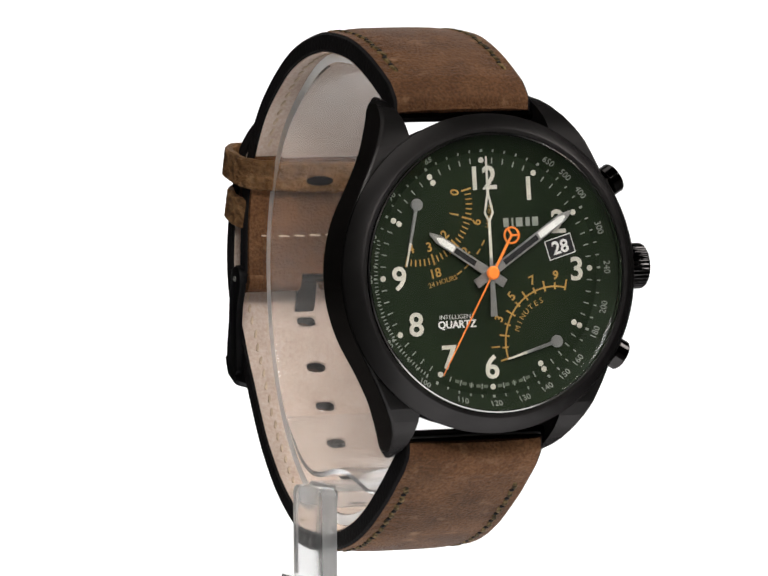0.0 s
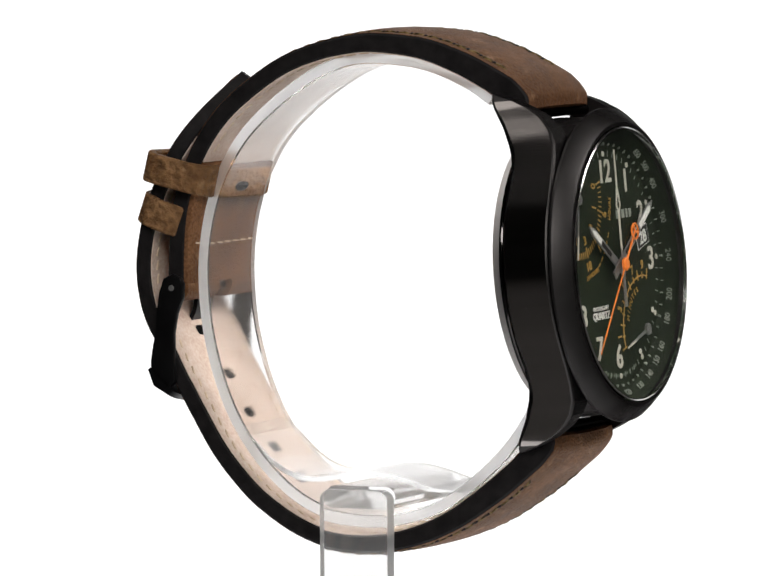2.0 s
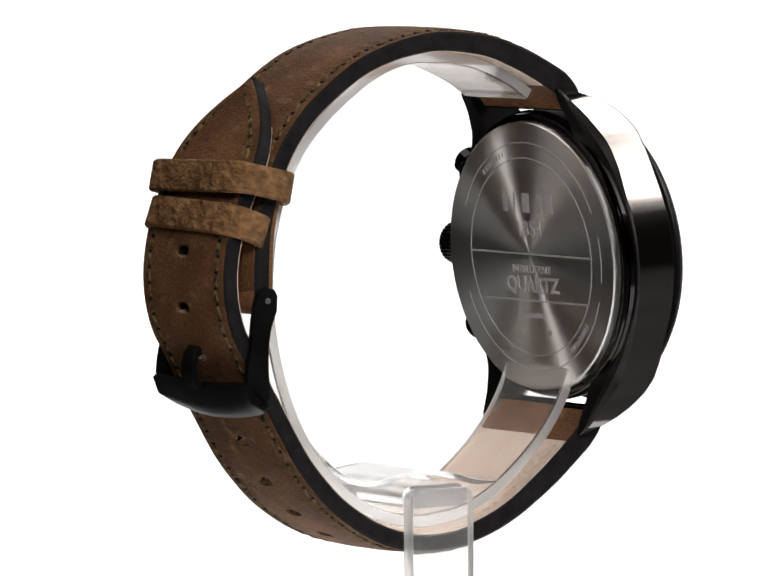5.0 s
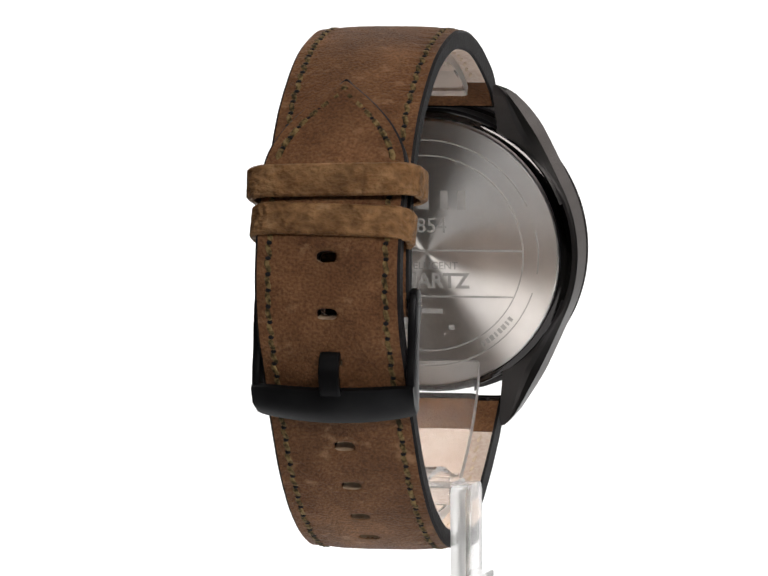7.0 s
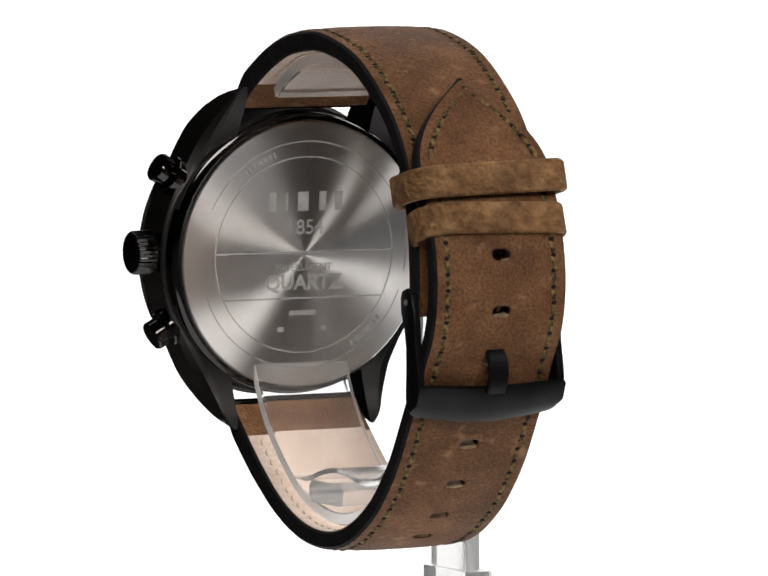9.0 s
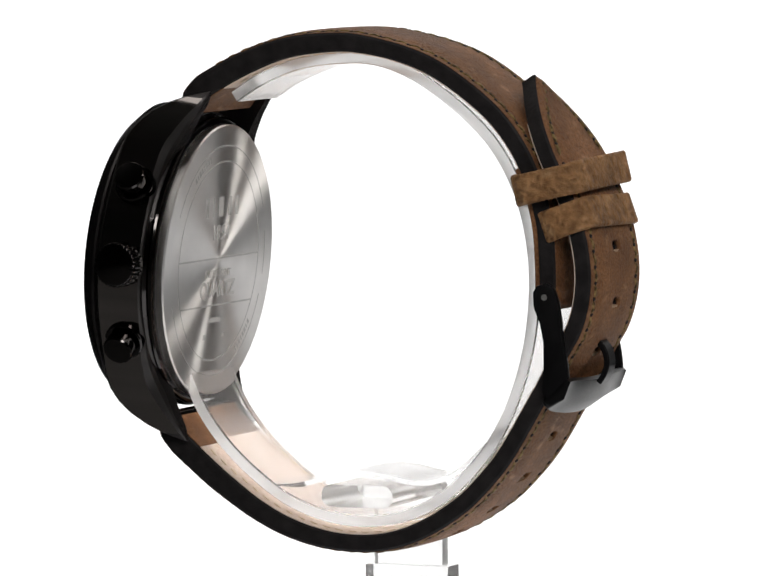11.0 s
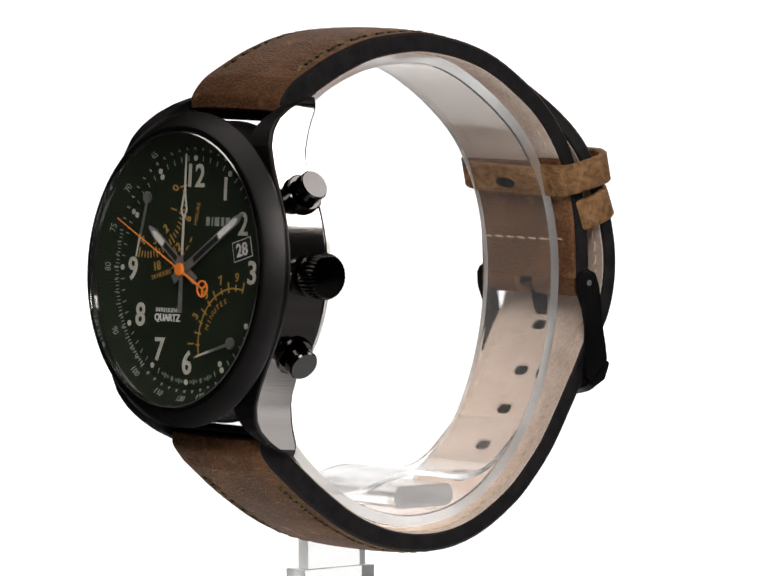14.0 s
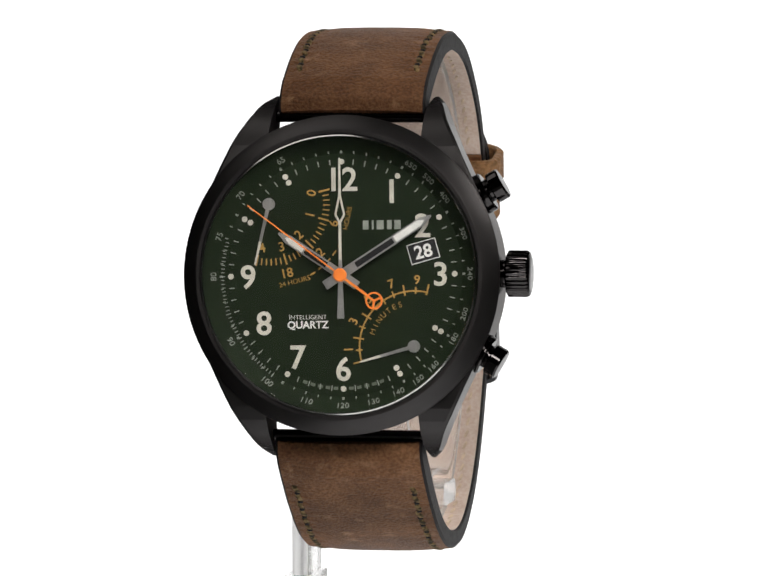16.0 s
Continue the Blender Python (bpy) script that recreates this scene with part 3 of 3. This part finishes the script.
def watch_hands():
    def at(z, hours_deg):
        return FACE @ flat(0, 0, z, -hours_deg)

    def small(x, v, tx, tv):
        m = FACE @ flat(x, v, 0.0)
        bm = bmesh.new()
        slab(bm, disc_points(0, 0, 0.82, 24), 0.25, 0.55)
        slab(bm, bar_points(0, 0, tx * 0.72, tv * 0.72, 0.5, 0.34), 0.3, 0.42)
        p = part("counter_hand", bm, HAND, watch, "thin grey retrograde counter hand", m)
        bm = bmesh.new()
        slab(bm, bar_points(tx * 0.62, tv * 0.62, tx, tv, 0.36, 0.2), 0.36, 0.46)
        part("hand_tip", bm, LUME, p)
    small(-9.85, 9.6, -1.95, -8.1)
    small(9.6, -9.6, -7.3, -2.0)

    def main(name, length, z, deg, label):
        bm = bmesh.new()
        slab(bm, bar_points(0, -2.6, 0, 2.4, 1.25, 1.25), -0.08, 0.1)
        for s in (1, -1):
            slab(bm, bar_points(s * 0.5, 2.3, s * 0.5, length * 0.6, 0.22), -0.06, 0.1)
        slab(bm, [(-0.61, length * 0.58), (0.61, length * 0.58), (0.61, length - 1.5), (0.12, length), (-0.12, length), (-0.61, length - 1.5)], -0.06, 0.08)
        h = part(name, bm, HAND, watch, label, at(z, deg))
        bm = bmesh.new()
        slab(bm, [(-0.43, length * 0.6), (0.43, length * 0.6), (0.43, length - 1.9), (0.1, length - 1.2), (-0.1, length - 1.2), (-0.43, length - 1.9)], 0.05, 0.15)
        part("lume_fill", bm, WHITE, h)
        bm = bmesh.new()
        slab(bm, bar_points(0, 2.3, 0, length * 0.59, 0.78), -0.07, 0.03)
        part("black_fill", bm, BLACK, h)
    main("hour_hand", 10.2, 0.95, 304.0, "grey skeleton hour hand with white tip")
    main("minute_hand", 14.5, 1.3, 57.6, "grey skeleton minute hand with white tip")
    # Centre chronograph hand, parked at twelve.
    bm = bmesh.new()
    slab(bm, bar_points(0, 2.0, 0, 7.0, 0.4, 0.36), 0, 0.12)
    slab(bm, bar_points(0, 10.6, 0, 15.6, 0.34, 0.22), 0, 0.12)
    for s in (1, -1):
        slab(bm, bar_points(0, 6.9, s * 0.6, 8.1, 0.26), 0, 0.12)
        slab(bm, bar_points(s * 0.6, 8.0, 0, 10.8, 0.26), 0, 0.12)
    c = part("chronograph_hand", bm, LUME, watch, "cream chronograph hand pointing to twelve", at(1.62, 0))
    bm = bmesh.new()
    slab(bm, bar_points(0, -5.8, 0, 2.1, 0.95, 0.42), 0, 0.1)
    part("tail", bm, HAND, c, "grey tapered tail")
    # Running second hand.
    bm = bmesh.new()
    lathe(bm, [(0, 0), (0.9, 0), (0.9, 0.3), (0.7, 0.45), (0, 0.45)], 28)
    slab(bm, bar_points(0, 0, 0, 15.6, 0.22, 0.13), 0.12, 0.24)
    slab(bm, bar_points(0, 0, 0, -4.6, 0.34), 0.12, 0.24)
    arc_band(bm, 0.93, 1.17, 0, 360, 0.1, 0.26)
    return bm


def second_hand():
    bm = watch_hands()
    # The ring of the counterweight is the last lathe: shift it out to the tail.
    verts = list(bm.verts)[-512:]
    bmesh.ops.translate(bm, vec=(0, -5.75, 0), verts=verts)
    for a in (90, 210, 330):
        t = radians(a)
        slab(bm, bar_points(0, -5.75, 1.0 * math.cos(t), -5.75 + 1.0 * math.sin(t), 0.28), 0.12, 0.24)
    return part("second_hand", bm, ORANGE, watch, "thin orange running second hand with ringed tail")


case()
controls()
dial()
SECOND = second_hand()

# ---- strap ----
W = 10.0
UPPER = Band([(-25.6, 24.9), (-23.9, 26.9), (-20.7, 28.9), (-15.7, 31.4), (-10, 33.4), (-3.3, 34.2), (1, 33.95), (6, 32.9), (11.05, 30.95), (16.1, 27.7), (20.4, 24.0), (23.7, 19.5), (25.9, 14.5), (27.1, 9.9), (27.5, 5.2), (27.6, 0.4)], 200)
LOWER = Band([(-29.2, -18.3), (-28.2, -19.8), (-26.2, -21.6), (-22.3, -25.0), (-19, -27.6), (-15, -30.4), (-10.6, -32.6), (-5.6, -34.1), (-0.6, -34.6), (4.4, -34.1), (9.4, -32.3), (14.4, -29.2), (17.7, -26.2), (21.1, -22.2), (24.4, -16.9), (27.1, -12.2), (29.4, -7.8), (31.3, -4.5), (32.4, -0.8), (32.7, 3.2), (32.2, 7.2), (31.1, 11.2), (29.2, 15.5), (26.9, 19.9), (24.4, 24.1), (21.2, 29.2)], 260, flip=-1)


def tip_width(d):
    """The share of the full width at d from the strap's pointed end."""
    return 1 - (1 - min(max(d, 0.0), 14.0) / 14) ** 1.9


def strap_piece(band, name, label, tip, thick, lining_from, lining_to, holes, start_stitch):
    L = band.length

    def half(s):
        if not tip or s < L - 14:
            return W
        return max(W * tip_width(L - s), 0.35)

    def thickness(s):
        return thick * (1 if tip == 0 or s < L * 0.6 else 0.94)

    def extra(s):
        """Padding that thickens the whole strap towards the case."""
        return 0.75 * float(np.interp(s, [0, 1.5, 4, 11, 20, 32], [0.2, 0.8, 1.3, 1.1, 0.5, 0.0]))

    def dome(s):
        return float(np.interp(s, [0, 4, 11, 32], [0.45, 0.7, 0.65, 0.4]))

    def core(s):
        w, h = half(s), thickness(s) / 2
        if s < 1.2:
            h *= 0.6 + 0.4 * s / 1.2
        xs = np.linspace(-w + 0.3, w - 0.3, 11)
        return [(-w, -h + 0.25), (-w, h + extra(s) - 0.35)] + [(x, h + extra(s) - 0.05) for x in xs] + [(w, h + extra(s) - 0.35), (w, -h + 0.25)] + [(x, -h) for x in xs[::-1]]

    def face(s):
        w, h = max(half(s) - 0.36, 0.1), thickness(s) / 2
        pad = dome(s)
        if s < 1.2:
            h *= 0.6 + 0.4 * s / 1.2
        h += extra(s)
        xs = np.linspace(-1, 1, 11)
        if w < 1.5:
            pad *= w / 1.5
        sink = 0.16 + 0.1 * math.cos(2 * math.pi * (s - start_stitch) / 2.05 + math.pi)
        return [(w * x, h + pad * (1 - abs(x) ** 3) + 0.02 - (sink if abs(abs(x) - 0.8) < 0.05 and start_stitch - 1 < s < L - 8 else 0)) for x in xs] + [(w, h - 0.3), (-w, h - 0.3)]

    def inside(s):
        w, h = max(half(s) - 0.3, 0.05), thickness(s) / 2
        xs = np.linspace(-w, w, 11)
        return [(x, -h + 0.2) for x in xs] + [(x, -h - 0.12) for x in xs[::-1]]
    piece = part(name, band.solid(0, L, 150, core), EDGE, watch, label)
    top = part("leather_face", band.solid(0.0, L - (0.5 if tip else 0), 320, face), LEATHER, piece, "worn brown oiled leather")
    lin = part("lining", band.solid(lining_from, lining_to, 110, inside), LINING, piece, "smooth cream leather lining")
    end = part("lining_fold", band.solid(0.3, lining_from - 0.05, 12, inside), LEATHER, piece, "brown turned-in leather")
    if holes:
        bm = bmesh.new()
        for s in holes:
            t, n = band.axes(s)
            m = Matrix((Vector((1, 0, 0)), t, n)).transposed().to_4x4()
            m.translation = Vector(band.at(s, 0, 0))
            slab(bm, [(1.45 * math.copysign(abs(math.cos(a)) ** 0.75, math.cos(a)), 0.82 * math.copysign(abs(math.sin(a)) ** 0.75, math.sin(a))) for a in np.linspace(0, 2 * math.pi, 20, endpoint=False)], -4, 4, m)
        tool = part("hole_tool", bm, EDGE)
        for ob in (piece, top, lin):
            mod = ob.modifiers.new("holes", "BOOLEAN")
            mod.operation, mod.solver, mod.object = "DIFFERENCE", "EXACT", tool
            me = bpy.data.meshes.new_from_object(ob.evaluated_get(bpy.context.evaluated_depsgraph_get()))
            ob.modifiers.clear()
            me.materials.clear()
            me.materials.append(ob.data.materials[0])
            me.polygons.foreach_set("material_index", [0] * len(me.polygons))
            ob.data = me
        bpy.data.objects.remove(tool)
        # Cut leather on each hole's lower side only, its caught light painted in pale.
        for s in holes:
            h = thickness(s) / 2
            ring = []
            for a in np.linspace(-math.pi * 0.85, -math.pi * 0.15, 14):
                cx, cy = [math.copysign(abs(f) ** 0.75, f) for f in (math.cos(a), math.sin(a))]
                ring.append([band.at(s + 0.82 * k * cy, 1.45 * k * cx, o) for k, o in ((1.06, h + 0.31), (0.94, h + 0.27), (0.88, -h * 0.4), (1.06, -h * 0.4))])
            part("lit_punched_rim", loft(bmesh.new(), ring), LIT_RAW, piece)
    # Saddle stitching, just inside the edges.
    rnd = random.Random(3)
    for side in (1, -1):
        spots, s = [], start_stitch
        while s < (L - 13.0 if tip else L - 7):
            o = thickness(s) / 2 + extra(s) + dome(s) * (1 - 0.815 ** 3) - 0.05
            spots.append((s, side * (W - 1.95) + rnd.uniform(-0.1, 0.1), o, rnd.uniform(-0.1, 0.1)))
            s += 2.05
        marks = [(q + 1.02, x, o - 0.05, 0.0) for q, x, o, t in spots]
        if tip:
            d, last = 0.3, None
            while d < 11.3:
                m = W * (tip_width(d + 0.05) - tip_width(d - 0.05)) / 0.1
                g = math.hypot(1, m)
                here = (L - d - 1.8 * m / g, side * max(W * tip_width(d) - 1.8 / g, 0.15), thickness(L) / 2 + 0.3, -side * math.atan(m) - 0.3)
                spots.append(here)
                if last:
                    marks.append(((here[0] + last[0]) / 2, (here[1] + last[1]) / 2, here[2] - 0.05, 0.0))
                last = here
                d += 2.1 / g
        for spot in spots:
            bm = bmesh.new()
            band.stitches(bm, [spot], 1.9, 0.85, 0.24)
            part("stitch", bm, THREAD, piece)
        for spot in marks:
            bm = bmesh.new()
            band.stitches(bm, [spot], 0.7, 0.74, 0.18)
            part("needle_hole", bm, EDGE, piece)
        for q, x, o, t in spots:
            if lining_from + 1 < q < lining_to - 1:
                bm = bmesh.new()
                band.stitches(bm, [(q, x, -thickness(q) / 2 - 0.1, 0)], 1.3, 0.5, -0.3)
                part("inner_stitch", bm, PALE_THREAD, piece)
    return piece


def s_of(band, y, z):
    return float(band.s[np.argmin(np.hypot(band.p[:, 0] - y, band.p[:, 1] - z))])


strap_piece(UPPER, "short_strap", "short brown leather strap half with black edges", 0, 2.45, 6.5, s_of(UPPER, 24.6, 18), None, 7.0)
HOLES = [s_of(LOWER, y, z) for y, z in ((32, 6.1), (32.2, -0.8), (30.0, -7.3), (26.4, -13.4), (22.9, -18.8), (19.2, -24.6), (14.9, -29.0), (9.6, -32.2))]
strap_piece(LOWER, "long_strap", "long punched brown leather strap half with pointed tip", 1, 2.45, 6.5, s_of(LOWER, 24.4, 24), HOLES, 8.0)


def fold():
    """The short strap half turned back round the buckle bar, with its cross stitch."""
    a, b = s_of(UPPER, 24.6, 18), UPPER.length
    bm = UPPER.solid(a + 0.1, b - 0.2, 40, lambda s: [(-W + 0.25, -1.0), (W - 0.25, -1.0), (W - 0.25, -1.75), (W - 0.6, -1.95), (-W + 0.6, -1.95), (-W + 0.25, -1.75)])
    f = part("folded_end", bm, LEATHER, watch, "brown leather end folded round the buckle bar")
    s = s_of(UPPER, 27.4, 6.1)
    for x in np.arange(-7.2, 7.3, 2.4):
        bm = bmesh.new()
        UPPER.stitches(bm, [(s, x, -1.95, math.pi / 2)], 1.7, 0.32, -0.2, 0.08)
        part("cross_stitch", bm, PALE_THREAD, f)
    bm = bmesh.new()
    lathe(bm, [(0.9, -W + 0.3), (1.9, -W + 0.3), (1.9, -1.9), (0.9, -1.9)], 24, closed=True)
    lathe(bm, [(0.9, 1.9), (1.9, 1.9), (1.9, W - 0.3), (0.9, W - 0.3)], 24, closed=True)
    part("bar_loop", bm, LEATHER, f, m=Matrix.Translation((0, 27.6 * MM, -0.1 * MM)) @ pose(0, 0, 0, 0, 90, 0))


fold()


def keeper(y, z, turn, depth, width, height, roll, label, slot=False):
    """A leather loop: a rounded rectangle in x and y, drawn out along z."""
    bm = bmesh.new()

    def ring(grow, corner):
        pts = []
        for cx, cy, a0 in ((1, 1, 0), (-1, 1, 90), (-1, -1, 180), (1, -1, 270)):
            for k in range(7):
                a = radians(a0 + 15 * k)
                pts.append((cx * (width / 2 + grow - corner) + corner * math.cos(a), cy * (depth / 2 + grow - corner) + corner * math.sin(a)))
        return pts
    outer, inner = ring(0, 3.5), ring(-1.15, 2.35)
    h = height / 2
    levels = [(outer, -h + 0.25), (outer, 0.0), (outer, h - 0.25), (ring(-0.25, 3.25), h), (ring(-0.9, 2.6), h), (inner, h - 0.25), (inner, -h + 0.25), (ring(-0.9, 2.6), -h), (ring(-0.25, 3.25), -h)]
    rows = [[bm.verts.new((x, yy + 0.35 * math.cos(x / width * math.pi) * (yy > 0), zz + 0.12 * math.sin(x * 0.7 + zz))) for x, yy in lv] for lv, zz in levels]
    n = len(outer)
    for a, b in zip(rows, rows[1:] + rows[:1]):
        for k in range(n):
            bm.faces.new((a[k], a[(k + 1) % n], b[(k + 1) % n], b[k]))
    loop = part("keeper", bm, KEEPER, watch, label, Matrix.Translation((0, y * MM, z * MM)) @ pose(0, 0, 0, turn, roll, 0))
    if slot:
        bm = bmesh.new()
        slab(bm, [(2.1 * math.cos(a), 0.75 * math.sin(a)) for a in np.linspace(0, 2 * math.pi, 20, endpoint=False)], -0.03, 0.06)
        bmesh.ops.transform(bm, matrix=Matrix.Translation((-0.3, -depth / 2, -0.5)) @ Matrix.Rotation(math.pi / 2, 4, "X"), verts=bm.verts)
        part("pressed_slot", bm, EDGE, loop, "dark pressed oval slot")


keeper(27.4, 15.6, 13.0, 10.2, 24.2, 4.2, 1.5, "sliding light brown leather keeper loop", True)
keeper(29.75, 10.2, 20.0, 7.7, 22.6, 4.2, -1.0, "fixed light brown leather keeper loop")


def buckle():
    outline = [(25.9, 0.6), (26.4, 1.5), (27.6, 1.95), (28.9, 1.3), (29.6, -0.7), (30.0, -3.4), (30.2, -6.0), (30.8, -9.0), (31.0, -10.8), (30.6, -12.2), (28.2, -14.2), (27.2, -13.0), (27.4, -9.2), (27.4, -6.2), (26.9, -3.6), (26.0, -1.4)]
    bm = bmesh.new()
    # The front plate, bowed outwards in the middle.
    rows = []
    for x in (11.2 * np.sin(np.linspace(-math.pi / 2, math.pi / 2, 41))).tolist():
        u = abs(x) / 11.2
        bow, e = 0.9 * (1 - u ** 2) + 0.5 * u ** 8, max(1 - u ** 8, 0.0) ** 0.5 * 0.5 + 0.5
        top, low = (30.6 + bow * 0.5, -10.9 - bow * 0.7), (28.3 - 1.2 * e + bow * 0.9, -12.6 - 2.6 * e - bow * 1.3)
        rows.append([(x, top[0] - 0.8, top[1] - 0.5), (x, top[0], top[1] + 0.2), (x, top[0] + 0.5, top[1] - 0.2), (x, (top[0] + low[0]) / 2 + 1.0, (top[1] + low[1]) / 2 - 0.7), (x, low[0] + 0.3, low[1]), (x, low[0] - 0.5, low[1] + 0.6)])
    loft(bm, rows)
    bevelled(bm, 0.3, 2, 40)
    f = part("buckle", bm, BUCKLE, watch, "matt black steel pin buckle", sharp=50)
    for s in (1, -1):
        bm = bmesh.new()
        slab(bm, outline, s * 10.15, s * 11.2, Matrix(((0, 0, 1, 0), (1, 0, 0, 0), (0, 1, 0, 0), (0, 0, 0, 1))))
        bevelled(bm, 0.25, 2, 40)
        part("side_arm", bm, BUCKLE, f)
        bm = bmesh.new()
        lathe(bm, [(0, -0.3), (0.42, -0.3), (0.42, 0.12), (0.25, 0.16), (0.2, 0.02), (0, 0.02)], 20)
        part("pin_end", bm, HAND, f, m=Matrix.Translation((s * 11.2 * MM, 27.6 * MM, 0)) @ pose(0, 0, 0, 0, 90 * s, 0))
    bm = bmesh.new()
    lathe(bm, [(0, -10.6), (0.7, -10.6), (0.7, 10.6), (0, 10.6)], 16)
    part("bar", bm, BUCKLE, f, m=Matrix.Translation((0, 27.6 * MM, -0.1 * MM)) @ pose(0, 0, 0, 0, 90, 0))
    tongue = Band([(26.4, 0.6), (27.9, 0.9), (28.7, -1.5), (29.2, -4.0), (30.6, -5.9), (32.3, -7.2), (33.0, -9.2), (32.6, -11.0), (31.8, -12.2)], 40)
    bm = tongue.solid(0, tongue.length, 32, lambda s: [(-1.4, -0.35), (1.4, -0.35), (1.4, 0.25), (1.2, 0.4), (-1.2, 0.4), (-1.4, 0.25)])
    part("tongue", bm, BUCKLE, f, "black buckle tongue")


buckle()

# ---- display stand ----
stand = tagged(new("display_stand"), "clear acrylic C-ring watch stand on a flat post", "stand")


def display():
    ring = Band([(-19.5, 26.6), (-15.6, 29.0), (-9.6, 31.3), (-3.2, 32.1), (1.5, 31.9), (6.3, 30.3), (10.7, 27.7), (15.0, 24.4), (18.9, 20.4), (21.9, 15.3), (23.7, 10), (24.6, 4), (24.5, -2), (23.6, -8), (21.6, -14.5), (18.8, -20), (15, -24.8), (10.5, -28.6), (5.2, -31.0), (-0.5, -31.8), (-6, -31.2), (-11.5, -29.3), (-16.5, -26.0), (-21.2, -21.7), (-24.6, -17.2), (-26.9, -12.4)], 220)

    def sec(s):
        return [(-7.3, -0.7), (-7.0, -0.85), (7.0, -0.85), (7.3, -0.7), (7.3, 0.7), (7.0, 0.85), (-7.0, 0.85), (-7.3, 0.7)]
    frosted(part("ring", ring.solid(0, ring.length, 160, sec), ACRYLIC, stand, "clear acrylic C-shaped ring", sharp=12), 0)
    wave = Band([(18.9, -19.2), (14.2, -23.9), (10.4, -25.9), (6.5, -26.2), (2, -25.4), (-2, -25.2), (-6, -25.9), (-10, -27.0), (-14.6, -27.2)], 60)
    part("bridge", wave.solid(0, wave.length, 60, lambda s: [(x, o * (0.03 + 0.32 * min(1.0, min(s, wave.length - s) / 5))) for x, o in ((-7.2, -1), (7.2, -1), (7.2, 1), (-7.2, 1))]), ACRYLIC, stand, "wavy clear acrylic bridge over the arm", sharp=20)
    # Arm: a rounded bar across the ring.
    bm = bmesh.new()
    pts = []
    for cy, cz, a0 in ((1, 1, 0), (-1, 1, 90), (-1, -1, 180), (1, -1, 270)):
        for k in range(6):
            a = radians(a0 + 18 * k)
            pts.append((cy * (5.25 - 1.4) + 1.4 * math.cos(a), cz * (1.55 - 1.4) + 1.4 * math.sin(a)))
    loft(bm, [[(x, -0.8 + y, -28.2 + z) for y, z in pts] for x in (-9.9, 9.0)])
    part("arm", bm, SCUFFED, stand, "clear acrylic arm")
    bm = bmesh.new()
    y0, y1, top, low = -6.0, 4.4, -27.0, -39.6
    o = [(y0, low), (y1, low), (y1, top - 1.5)] + [(y1 - 1.5 + 1.5 * math.cos(radians(a)), top - 1.5 + 1.5 * math.sin(radians(a))) for a in (20, 45, 70)] + [(y1 - 1.5, top), (y0 + 1.5, top)] + [(y0 + 1.5 - 1.5 * math.sin(radians(a)), top - 1.5 + 1.5 * math.cos(radians(a))) for a in (20, 45, 70)] + [(y0, top - 1.5)]
    slab(bm, o, -12.3, -10.0, Matrix(((0, 0, 1, 0), (1, 0, 0, 0), (0, 1, 0, 0), (0, 0, 0, 1))))
    bevelled(bm, 0.3, 2, 40)
    frosted(part("post", bm, SCUFFED, stand, "flat clear acrylic post"), 1)
    bm = bmesh.new()
    slab(bm, [(-13.6, -7.0), (-9.4, -7.0), (-9.4, 5.4), (-13.6, 5.4)], -140, -39.6)
    bevelled(bm, 0.5, 2, 40)
    part("foot", bm, SCUFFED, stand, "thicker clear acrylic foot of the post")
    for ob in stand.children:
        ob.visible_shadow = False


display()


def motions():
    """The turntable, and the second hand stepping once a second."""
    rows = [(t, pose(0, 0, 0, 0, 0, TURN0 + RATE * t)) for t in np.linspace(0, 16, 33).tolist()]
    walk(watch, rows)
    walk(stand, rows)
    ticks = []
    for k in range(18):
        m = FACE @ flat(0, 0, 1.9, -6 * (SECOND0 + k))
        t0, t1 = k - 1 + STEP_AT, k + STEP_AT
        a, b = max(t0 + 0.05, 0.0), min(t1 - 0.05, 16.0)
        if b > a:
            ticks += [(a, m), (b, m)]
    walk(SECOND, ticks)


motions()
